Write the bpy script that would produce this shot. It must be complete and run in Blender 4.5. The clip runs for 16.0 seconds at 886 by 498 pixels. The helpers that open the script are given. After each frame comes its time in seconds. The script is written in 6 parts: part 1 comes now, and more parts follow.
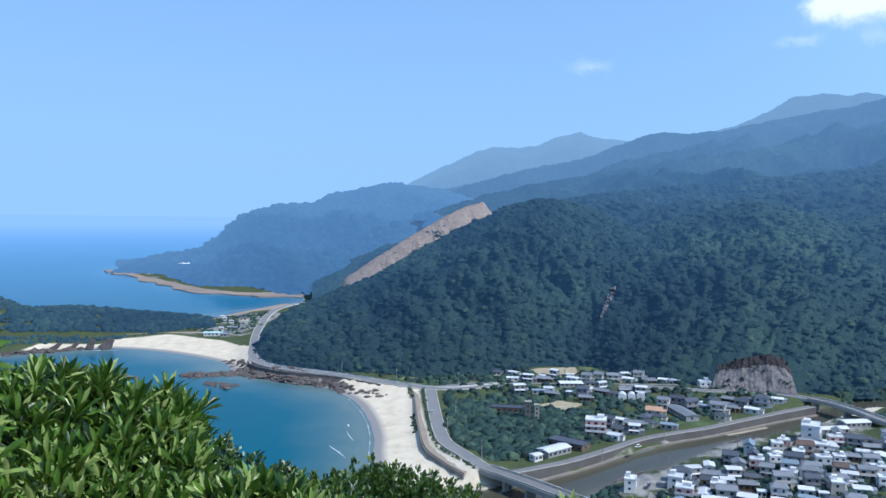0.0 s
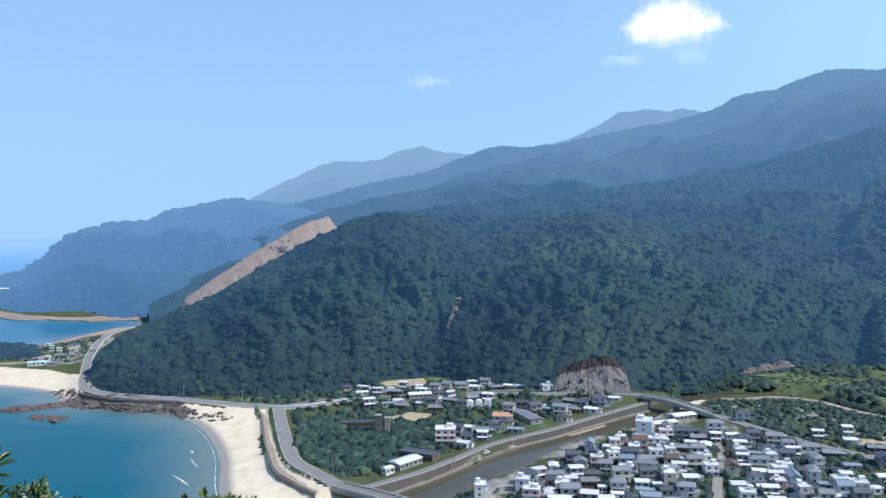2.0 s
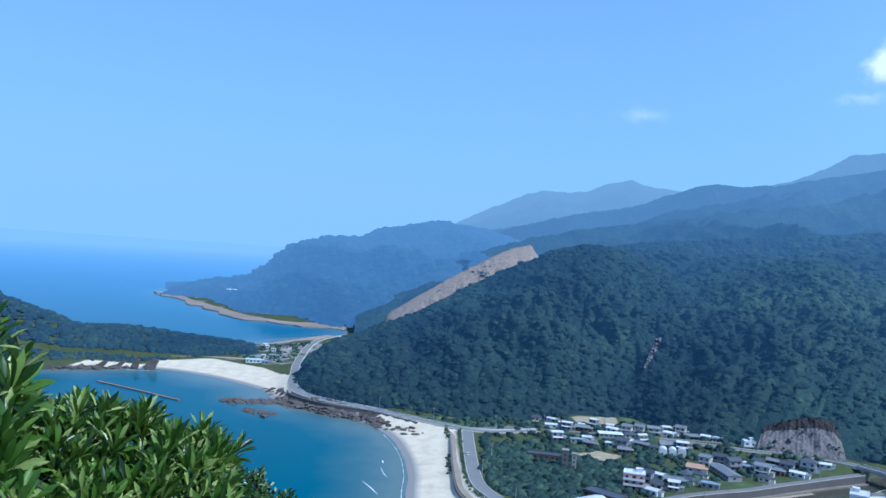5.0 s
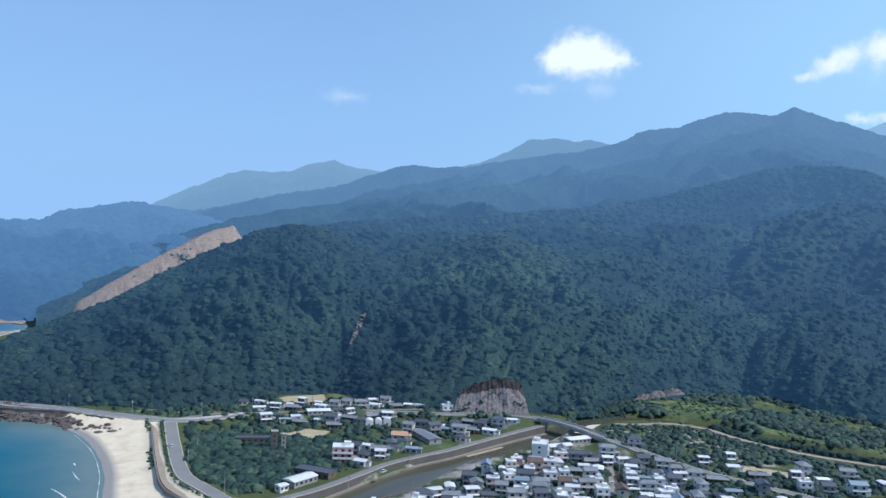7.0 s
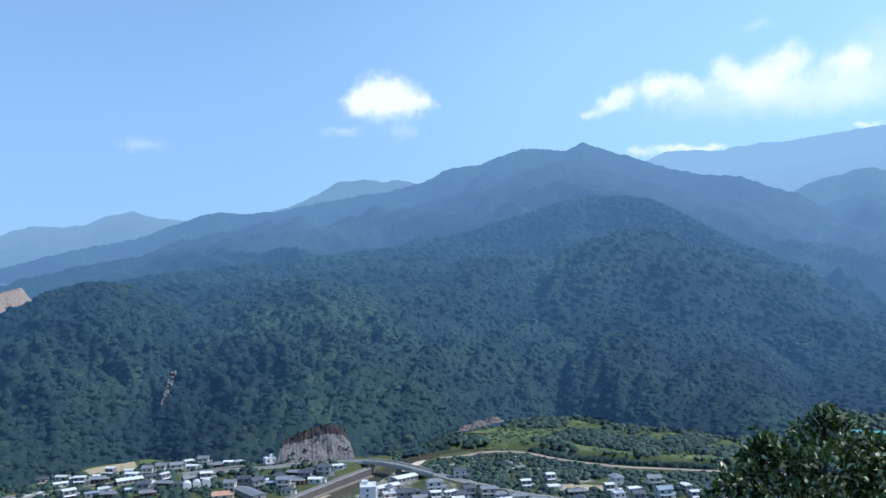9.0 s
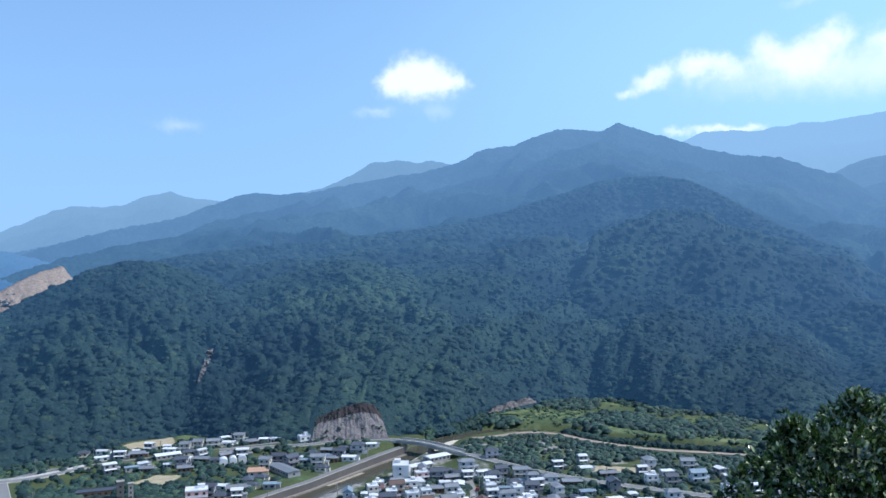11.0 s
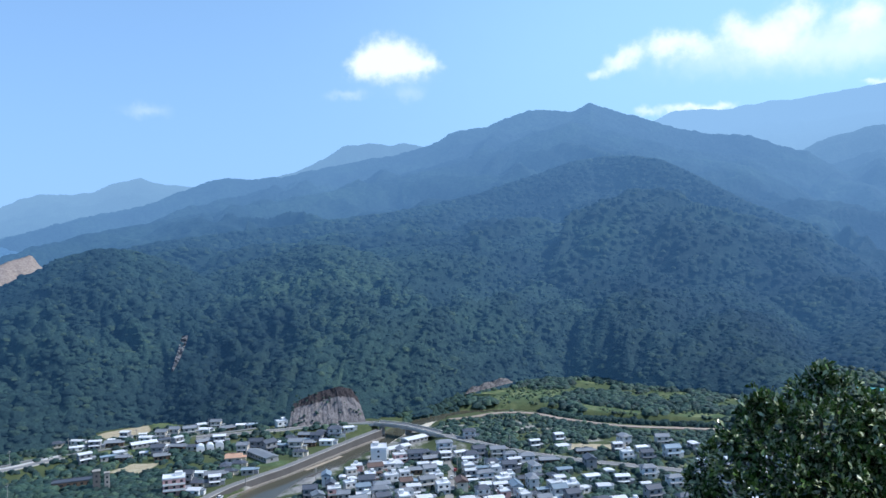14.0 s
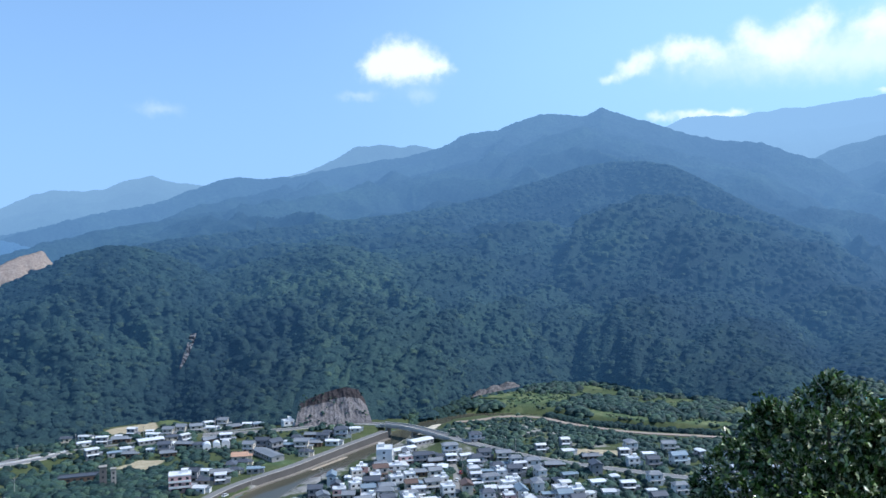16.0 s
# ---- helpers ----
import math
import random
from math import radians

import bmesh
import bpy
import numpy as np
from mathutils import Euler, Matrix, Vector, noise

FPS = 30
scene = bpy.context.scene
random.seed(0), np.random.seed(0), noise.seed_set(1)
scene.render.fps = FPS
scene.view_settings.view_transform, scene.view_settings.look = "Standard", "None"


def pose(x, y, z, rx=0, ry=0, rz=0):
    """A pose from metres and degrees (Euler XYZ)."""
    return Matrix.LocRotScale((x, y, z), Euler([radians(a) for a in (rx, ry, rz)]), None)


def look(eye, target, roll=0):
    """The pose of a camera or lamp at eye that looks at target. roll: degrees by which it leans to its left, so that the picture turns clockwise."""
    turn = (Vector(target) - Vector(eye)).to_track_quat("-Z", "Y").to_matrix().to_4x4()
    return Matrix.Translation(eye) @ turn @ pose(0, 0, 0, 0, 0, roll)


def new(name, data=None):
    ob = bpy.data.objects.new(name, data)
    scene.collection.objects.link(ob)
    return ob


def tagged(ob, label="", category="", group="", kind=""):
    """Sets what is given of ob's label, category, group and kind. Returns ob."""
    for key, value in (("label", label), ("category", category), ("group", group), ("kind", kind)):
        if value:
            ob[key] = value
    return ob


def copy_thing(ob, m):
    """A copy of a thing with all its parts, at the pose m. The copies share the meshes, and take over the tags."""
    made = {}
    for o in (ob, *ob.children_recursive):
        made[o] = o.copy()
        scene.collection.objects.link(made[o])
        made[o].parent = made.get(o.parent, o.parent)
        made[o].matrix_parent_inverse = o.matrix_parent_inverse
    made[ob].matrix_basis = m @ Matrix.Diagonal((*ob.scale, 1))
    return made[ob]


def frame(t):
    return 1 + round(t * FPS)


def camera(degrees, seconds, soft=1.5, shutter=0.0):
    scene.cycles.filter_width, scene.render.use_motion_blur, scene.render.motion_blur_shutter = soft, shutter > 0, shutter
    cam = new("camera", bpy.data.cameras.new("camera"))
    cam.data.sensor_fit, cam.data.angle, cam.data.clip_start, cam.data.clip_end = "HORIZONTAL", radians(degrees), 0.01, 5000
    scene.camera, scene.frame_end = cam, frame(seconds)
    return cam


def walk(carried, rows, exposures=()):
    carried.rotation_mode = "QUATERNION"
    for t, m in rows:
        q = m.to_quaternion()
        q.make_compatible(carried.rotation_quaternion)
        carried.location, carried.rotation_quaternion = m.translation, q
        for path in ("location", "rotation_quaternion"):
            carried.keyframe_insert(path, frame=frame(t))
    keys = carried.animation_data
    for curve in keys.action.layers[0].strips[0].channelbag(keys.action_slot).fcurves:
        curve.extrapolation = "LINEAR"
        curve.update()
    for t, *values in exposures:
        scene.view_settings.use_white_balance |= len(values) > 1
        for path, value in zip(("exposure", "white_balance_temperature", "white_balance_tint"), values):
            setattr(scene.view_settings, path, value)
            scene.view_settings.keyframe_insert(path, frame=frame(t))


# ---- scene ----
cam = camera(56.57, 16.0)
# ---------------- camera and its walk ----------------
EYE = 130.0  # metres above the sea
PATH = [
    (0.0, 0.000, 0.000, 130.000, 86.50, -0.75, -0.00),
    (0.5, 0.055, 0.000, 130.010, 85.54, -1.45, -2.21),
    (1.0, 0.085, 0.000, 130.025, 85.62, -1.17, -7.91),
    (1.5, 0.115, 0.000, 130.060, 87.78, -0.88, -9.37),
    (2.0, 0.125, 0.000, 130.070, 87.49, 0.25, -10.75),
    (2.5, 0.115, 0.000, 130.065, 86.82, 0.11, -9.78),
    (3.0, 0.100, 0.000, 130.050, 85.93, -0.00, -5.74),
    (3.5, 0.090, 0.000, 130.037, 85.59, -0.31, -3.90),
    (3.7, 0.080, 0.000, 130.040, 86.76, -0.61, -1.24),
    (5.8, -0.010, 0.000, 130.090, 89.28, -4.01, 3.55),
    (6.0, -0.010, 0.000, 130.100, 89.40, -3.88, 1.66),
    (6.5, 0.015, 0.000, 130.110, 90.29, -3.31, -6.23),
    (7.0, 0.025, 0.000, 130.080, 88.89, -2.82, -17.09),
    (7.5, 0.030, 0.000, 130.060, 89.22, -1.44, -25.71),
    (7.8, 0.024, 0.000, 130.051, 90.08, -0.02, -30.98),
    (8.0, 0.030, 0.000, 130.050, 90.39, 1.55, -32.44),
    (8.5, 0.033, -0.003, 130.050, 90.69, 1.84, -31.38),
    (9.0, 0.036, -0.006, 130.050, 91.99, 0.91, -29.94),
    (9.5, 0.039, -0.009, 130.050, 91.71, 0.58, -27.88),
    (9.7, 0.040, -0.010, 130.050, 91.70, 0.65, -27.73),
    (11.8, 0.100, -0.080, 130.040, 90.13, 0.98, -27.48),
    (12.0, 0.100, -0.080, 130.040, 90.40, 1.67, -27.59),
    (12.5, 0.102, -0.082, 130.040, 90.07, 2.04, -30.55),
    (13.0, 0.103, -0.083, 130.040, 89.47, 2.00, -30.72),
    (13.5, 0.104, -0.084, 130.040, 89.58, 1.57, -28.12),
    (14.0, 0.105, -0.085, 130.040, 89.44, 1.57, -29.41),
    (14.5, 0.106, -0.086, 130.040, 89.60, 1.83, -29.37),
    (15.0, 0.108, -0.088, 130.040, 89.57, 1.41, -29.43),
    (15.5, 0.109, -0.089, 130.040, 89.69, 1.46, -28.67),
    (16.0, 0.110, -0.090, 130.040, 89.62, 0.60, -28.77),
]
walk(cam, [(t, pose(x, y, z, rx, ry, rz)) for t, x, y, z, rx, ry, rz in PATH],
     exposures=[(0.0, 0.2, 6000, 10), (0.5, 0.22, 5600, 8), (1.0, 0.24, 5650, 8), (1.5, 0.3, 6400, 10), (2.0, 0.32, 6600, 11), (2.5, 0.32, 6400, 10), (3.0, 0.32, 5900, 8), (3.5, 0.32, 5900, 8), (5.8, 0.04, 5050, 6), (6.05, 0.03, 5150, 6), (6.5, -0.02, 6200, 10), (7.0, 0.11, 6300, 10), (9.0, 0.22, 6200, 10), (12.0, 0.28, 6150, 10), (16.0, 0.28, 6150, 10)])

# ---------------- world and sun ----------------
SUN_AZ, SUN_EL = 120.0, 50.0  # degrees clockwise from +y, above the horizon


def sky_world():
    w = bpy.data.worlds.new("sky")
    scene.world = w
    w.use_nodes = True
    nt = w.node_tree
    nt.nodes.clear()
    out = nt.nodes.new("ShaderNodeOutputWorld")
    bg = nt.nodes.new("ShaderNodeBackground")
    sky = nt.nodes.new("ShaderNodeTexSky")
    sky.sky_type = "NISHITA"
    sky.sun_disc = False
    sky.sun_elevation = radians(SUN_EL)
    sky.sun_rotation = radians(SUN_AZ)
    sky.air_density, sky.dust_density, sky.ozone_density = 1.0, 1.0, 3.0
    geo = nt.nodes.new("ShaderNodeTexCoord")
    # the sky goes on down to the sea's rim with the colour that it has just above it
    split = nt.nodes.new("ShaderNodeSeparateXYZ")
    nt.links.new(geo.outputs["Generated"], split.inputs[0])
    low = nt.nodes.new("ShaderNodeMath")
    low.operation = "MAXIMUM"
    nt.links.new(split.outputs[2], low.inputs[0])
    low.inputs[1].default_value = 0.05
    join = nt.nodes.new("ShaderNodeCombineXYZ")
    nt.links.new(split.outputs[0], join.inputs[0])
    nt.links.new(split.outputs[1], join.inputs[1])
    nt.links.new(low.outputs[0], join.inputs[2])
    nt.links.new(join.outputs[0], sky.inputs[0])
    # clouds: heaps of soft lumps round given directions (azimuth, elevation, half width, half height, weight), roughened by noise
    def math_node(op, a, b=None, c=None):
        n = nt.nodes.new("ShaderNodeMath")
        n.operation = op
        for sock, v in zip(n.inputs, (a, b, c)):
            if isinstance(v, (int, float)):
                sock.default_value = v
            elif v is not None:
                nt.links.new(v, sock)
        return n.outputs[0]

    def noise_node(scale, detail, rough):
        n = nt.nodes.new("ShaderNodeTexNoise")
        n.inputs["Scale"].default_value, n.inputs["Detail"].default_value, n.inputs["Roughness"].default_value = scale, detail, rough
        nt.links.new(geo.outputs["Generated"], n.inputs["Vector"])
        return n

    bend = nt.nodes.new("ShaderNodeVectorMath")
    bend.operation = "MULTIPLY_ADD"
    nt.links.new(noise_node(48.0, 3.0, 0.55).outputs["Color"], bend.inputs[0])
    bend.inputs[1].default_value = (0.022, 0.022, 0.022)
    nt.links.new(geo.outputs["Generated"], bend.inputs[2])
    fine = noise_node(85.0, 4.0, 0.55).outputs[0]

    def heap(blobs):
        total = None
        for az, el, hw, hh, weight in blobs:
            a, e = radians(az), radians(el)
            d = Vector((math.sin(a) * math.cos(e), math.cos(a) * math.cos(e), math.sin(e)))
            u = Vector((math.cos(a), -math.sin(a), 0))
            squares = []
            for line, half in ((u, hw), (u.cross(d).normalized(), hh)):
                n = nt.nodes.new("ShaderNodeVectorMath")
                n.operation = "DOT_PRODUCT"
                nt.links.new(bend.outputs[0], n.inputs[0])
                n.inputs[1].default_value = line
                k = 1 / math.sin(radians(half))
                off = math_node("MULTIPLY_ADD", n.outputs["Value"], k, -(d + Vector((0.011, 0.011, 0.011))).dot(line) * k)
                squares.append(math_node("MULTIPLY", off, off))
            r2 = math_node("ADD", squares[0], squares[1])
            lump = math_node("MULTIPLY", math_node("EXPONENT", math_node("MULTIPLY", r2, -1.2)), weight)
            total = lump if total is None else math_node("ADD", total, lump)
        return total

    def soft(value, lo, hi, top):
        mr = nt.nodes.new("ShaderNodeMapRange")
        mr.interpolation_type = "SMOOTHSTEP"
        nt.links.new(value, mr.inputs[0])
        for k, v in enumerate((lo, hi, 0.0, top)):
            mr.inputs[k + 1].default_value = v
        return mr.outputs[0]

    cumulus = heap(CUMULUS)
    ragged = math_node("MULTIPLY", math_node("SUBTRACT", fine, 0.5), math_node("MINIMUM", math_node("MULTIPLY", cumulus, 1.3), 0.6))
    cumulus = soft(math_node("ADD", cumulus, ragged), 0.14, 1.15, 0.96)
    thin = math_node("ADD", heap(WISPS), math_node("MULTIPLY", math_node("SUBTRACT", fine, 0.5), 0.12))
    thin = soft(thin, 0.05, 0.9, 0.85)
    glow = math_node("MINIMUM", heap(GLARE), 0.75)
    tint = nt.nodes.new("ShaderNodeMix")
    tint.data_type, tint.blend_type = "RGBA", "MULTIPLY"
    tint.inputs[0].default_value = 1.0
    nt.links.new(sky.outputs[0], tint.inputs[6])
    tint.inputs[7].default_value = SKY_TINT
    # summer haze, thickest at the horizon
    rise = nt.nodes.new("ShaderNodeMapRange")
    nt.links.new(split.outputs[2], rise.inputs[0])
    rise.inputs[1].default_value, rise.inputs[2].default_value = 0.0, 0.6
    rise.inputs[3].default_value, rise.inputs[4].default_value = 0.92, 0.25
    air = nt.nodes.new("ShaderNodeMix")
    air.data_type = "RGBA"
    nt.links.new(rise.outputs[0], air.inputs[0])
    nt.links.new(tint.outputs[2], air.inputs[6])
    air.inputs[7].default_value = HAZE_SKY
    last = air.outputs[2]
    for amount, colour in ((glow, GLARE_COLOUR), (thin, CLOUD_COLOUR), (cumulus, CLOUD_COLOUR)):
        mix = nt.nodes.new("ShaderNodeMix")
        mix.data_type = "RGBA"
        nt.links.new(amount, mix.inputs[0])
        nt.links.new(last, mix.inputs[6])
        mix.inputs[7].default_value = colour
        last = mix.outputs[2]
    nt.links.new(last, bg.inputs[0])
    bg.inputs[1].default_value = SKY_STRENGTH
    nt.links.new(bg.outputs[0], out.inputs[0])


SKY_STRENGTH = 0.10
HAZE_SKY = (2.95, 5.2, 8.95, 1)
SKY_TINT = (0.75, 0.95, 1.15, 1)
CLOUD_COLOUR = (8.6, 9.5, 10.2, 1)
GLARE_COLOUR = (4.6, 8.0, 10.6, 1)
CUMULUS = [
    (26.3, 11.3, 2.6, 0.75, 0.24), (44.6, 11.4, 3.2, 0.9, 0.22), (52.0, 11.2, 3.6, 1.0, 0.26),
    (23.9, 12.12, 1.16, 0.96, 0.76), (25.1, 12.72, 1.37, 1.28, 0.76), (26.3, 12.92, 1.26, 1.34, 0.76), (27.6, 12.62, 1.26, 1.15, 0.76), (28.7, 12.02, 1.16, 0.64, 0.71), (26.2, 11.92, 2.31, 0.7, 0.47),
    (40.2, 10.9, 0.95, 0.42, 0.71), (41.5, 11.57, 1.05, 0.64, 0.71), (42.6, 12.22, 0.79, 0.9, 0.76), (44.4, 12.67, 1.05, 0.96, 0.81), (45.8, 12.67, 1.26, 0.9, 0.76), (47.3, 12.22, 1.26, 0.83, 0.66),
    (49.1, 13.17, 1.05, 1.09, 0.76), (50.5, 12.52, 1.37, 1.09, 0.71), (52.2, 13.12, 1.26, 1.22, 0.76), (53.6, 13.57, 1.05, 1.28, 0.76), (56.0, 12.92, 1.16, 1.09, 0.76), (57.2, 12.92, 0.95, 1.15, 0.76),
    (51.8, 11.92, 1.89, 0.9, 0.52), (43.5, 8.35, 1.05, 0.4, 0.66), (46.0, 8.35, 1.68, 0.42, 0.85), (48.2, 8.25, 1.26, 0.32, 0.76), (57.5, 8.95, 1.16, 0.28, 0.76), (62.5, 13.02, 3.15, 1.79, 0.66),
]
WISPS = [
    (23.0, 10.1, 1.7, 0.42, 0.36), (27.4, 10.1, 1.4, 0.6, 0.30), (26.4, 11.3, 3.4, 0.8, 0.28), (9.7, 9.0, 1.7, 0.6, 0.34), (51.3, 15.8, 1.3, 0.45, 0.32), (49.5, 11.4, 6.5, 1.6, 0.42), (57.0, 11.4, 5.0, 1.8, 0.5), (60.0, 14.0, 4.0, 2.0, 0.4),
]
GLARE = [(72.0, 13.0, 34.0, 20.0, 0.75), (38.0, 14.0, 16.0, 12.0, 0.16)]
sky_world()

sun = new("sun", bpy.data.lights.new("sun", "SUN"))
sun.data.energy = 3.6
sun.data.angle = radians(0.53)
sun.data.color = (1.0, 0.97, 0.92)
_a, _e = radians(SUN_AZ), radians(SUN_EL)
sun.matrix_world = look((0, 0, 0), (-math.sin(_a) * math.cos(_e), -math.cos(_a) * math.cos(_e), -math.sin(_e)))


# ---------------- materials ----------------
class Nodes:
    """A material and short ways to wire it."""

    def __init__(self, name):
        self.mat = bpy.data.materials.new(name)
        self.mat.use_nodes = True
        self.nt = self.mat.node_tree
        self.bsdf = self.nt.nodes["Principled BSDF"]
        self.out = self.nt.nodes["Material Output"]

    def add(self, kind, **sets):
        n = self.nt.nodes.new(kind)
        for k, v in sets.items():
            n.inputs[k.replace("_", " ")].default_value = v
        return n

    def link(self, a, b):
        self.nt.links.new(a, b)

    def coords(self):
        return self.add("ShaderNodeTexCoord").outputs["Object"]

    def noise(self, scale, detail=5.0, rough=0.6, vec=None):
        n = self.add("ShaderNodeTexNoise", Scale=scale, Detail=detail, Roughness=rough)
        self.link(vec or self.coords(), n.inputs["Vector"])
        return n.outputs[0]

    def ramp(self, fac, stops):
        n = self.add("ShaderNodeValToRGB")
        els = n.color_ramp.elements
        while len(els) < len(stops):
            els.new(0.5)
        for el, (p, c) in zip(els, stops):
            el.position, el.color = p, (*c, 1)
        self.link(fac, n.inputs[0])
        return n.outputs[0]

    def mix(self, fac, a, b, blend="MIX"):
        n = self.add("ShaderNodeMix")
        n.data_type, n.blend_type = "RGBA", blend
        for sock, v in ((n.inputs[0], fac), (n.inputs[6], a), (n.inputs[7], b)):
            if isinstance(v, (int, float)):
                sock.default_value = v
            elif isinstance(v, tuple):
                sock.default_value = (*v, 1)
            else:
                self.link(v, sock)
        return n.outputs[2]

    def math(self, op, a, b=0.0):
        n = self.add("ShaderNodeMath")
        n.operation = op
        for sock, v in ((n.inputs[0], a), (n.inputs[1], b)):
            if isinstance(v, (int, float)):
                sock.default_value = v
            else:
                self.link(v, sock)
        return n.outputs[0]

    def attr(self, name):
        n = self.add("ShaderNodeAttribute")
        n.attribute_name = name
        return n.outputs["Fac"]

    def bump(self, height, strength=0.5, distance=0.05):
        n = self.add("ShaderNodeBump", Strength=strength, Distance=distance)
        self.link(height, n.inputs["Height"])
        self.link(n.outputs[0], self.bsdf.inputs["Normal"])

    def done(self, colour=None, rough=0.8, metal=0.0, spec=0.5):
        if colour is not None:
            if isinstance(colour, tuple):
                self.bsdf.inputs["Base Color"].default_value = (*colour, 1)
            else:
                self.link(colour, self.bsdf.inputs["Base Color"])
        if isinstance(rough, (int, float)):
            self.bsdf.inputs["Roughness"].default_value = rough
        else:
            self.link(rough, self.bsdf.inputs["Roughness"])
        self.bsdf.inputs["Metallic"].default_value = metal
        self.bsdf.inputs["Specular IOR Level"].default_value = spec
        return self.mat


def plain(name, colour, rough=0.7, metal=0.0, wear=0.25, scale=1.5, bump=0.0):
    """A painted or bare surface with stains at two sizes and a slight difference from object to object."""
    n = Nodes(name)
    big = n.noise(scale * 0.2, 3.0)
    fine = n.noise(scale * 3.0, 6.0, 0.7)
    both = n.math("ADD", n.math("MULTIPLY", big, 0.6), n.math("MULTIPLY", fine, 0.4))
    dark = tuple(c * (1 - wear) for c in colour)
    light = tuple(min(1.0, c * (1 + wear * 0.6)) for c in colour)
    c = n.ramp(both, [(0.32, dark), (0.68, light)])
    info = n.add("ShaderNodeObjectInfo").outputs["Random"]
    c = n.mix(0.35, c, n.ramp(info, [(0.0, tuple(v * 0.6 for v in colour)), (1.0, tuple(min(1, v * 1.3) for v in colour))]))
    if bump:
        n.bump(fine, bump, 0.05)
    return n.done(c, rough, metal)


def painted_haze(n, stops, colours):
    """Aerial haze painted in as emission: surfaces pale steadily with their distance from the lookout."""
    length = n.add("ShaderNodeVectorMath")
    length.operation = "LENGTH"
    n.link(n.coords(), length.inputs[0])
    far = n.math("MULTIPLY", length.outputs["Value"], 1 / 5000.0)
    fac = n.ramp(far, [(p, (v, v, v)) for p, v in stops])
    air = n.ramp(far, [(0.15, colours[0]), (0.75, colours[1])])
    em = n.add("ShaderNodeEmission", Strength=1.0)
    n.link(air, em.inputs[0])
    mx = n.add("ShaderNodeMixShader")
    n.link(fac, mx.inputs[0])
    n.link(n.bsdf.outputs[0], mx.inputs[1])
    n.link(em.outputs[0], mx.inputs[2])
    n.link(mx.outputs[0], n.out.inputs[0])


def forest_material(name, tone=1.0, grain=0.5, far=False):
    """Broadleaf canopy; far paints haze into the backdrop mountains and the nearer hills."""
    n = Nodes(name)
    isl = n.add("ShaderNodeNewGeometry").outputs["Random Per Island"]
    big = n.noise(0.012, 4.0)
    fine = n.noise(grain, 5.0, 0.7)
    # haze is tinted into the base greens too: they lean blue
    c = n.ramp(isl, [(0.0, (0.014, 0.032, 0.036)), (0.4, (0.021, 0.044, 0.046)), (0.8, (0.030, 0.058, 0.052)), (1.0, (0.052, 0.082, 0.052))])
    stand = n.noise(0.004, 4.0, 0.55)
    c = n.mix(n.math("MULTIPLY", big, 0.45), c, (0.023, 0.047, 0.053))
    c = n.mix(1.0, c, n.ramp(big, [(0.32, (0.62, 0.68, 0.78)), (0.5, (1.0, 1.0, 1.0)), (0.66, (1.38, 1.34, 1.12))]), "MULTIPLY")
    c = n.mix(1.0, c, n.ramp(stand, [(0.36, (0.72, 0.76, 0.86)), (0.62, (1.22, 1.18, 1.05))]), "MULTIPLY")
    c = n.mix(1.0, c, n.ramp(fine, [(0.3, (0.5, 0.52, 0.55)), (0.7, (1.55, 1.52, 1.4))]), "MULTIPLY")
    if tone != 1.0:
        c = n.mix(1.0, c, (tone, tone, tone), "MULTIPLY")
    n.bump(fine, 0.7, 0.75 / grain)
    n.done(c, 0.75, spec=0.1)
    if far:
        painted_haze(n, COAST_HAZE_STOPS if far == "coast" else HAZE_STOPS, HAZE_COLOURS)
    return n.mat


# Share of painted haze by distance (1 is 5000 m), then its colours
HAZE_STOPS = [(0.10, 0.03), (0.14, 0.10), (0.18, 0.18), (0.24, 0.31), (0.30, 0.43), (0.38, 0.56), (0.50, 0.65), (0.72, 0.71), (0.84, 0.90)]
COAST_HAZE_STOPS = [(0.10, 0.14), (0.20, 0.45), (0.26, 0.60), (0.34, 0.70), (0.48, 0.76)]
HAZE_COLOURS = ((0.085, 0.25, 0.56), (0.27, 0.48, 0.76))


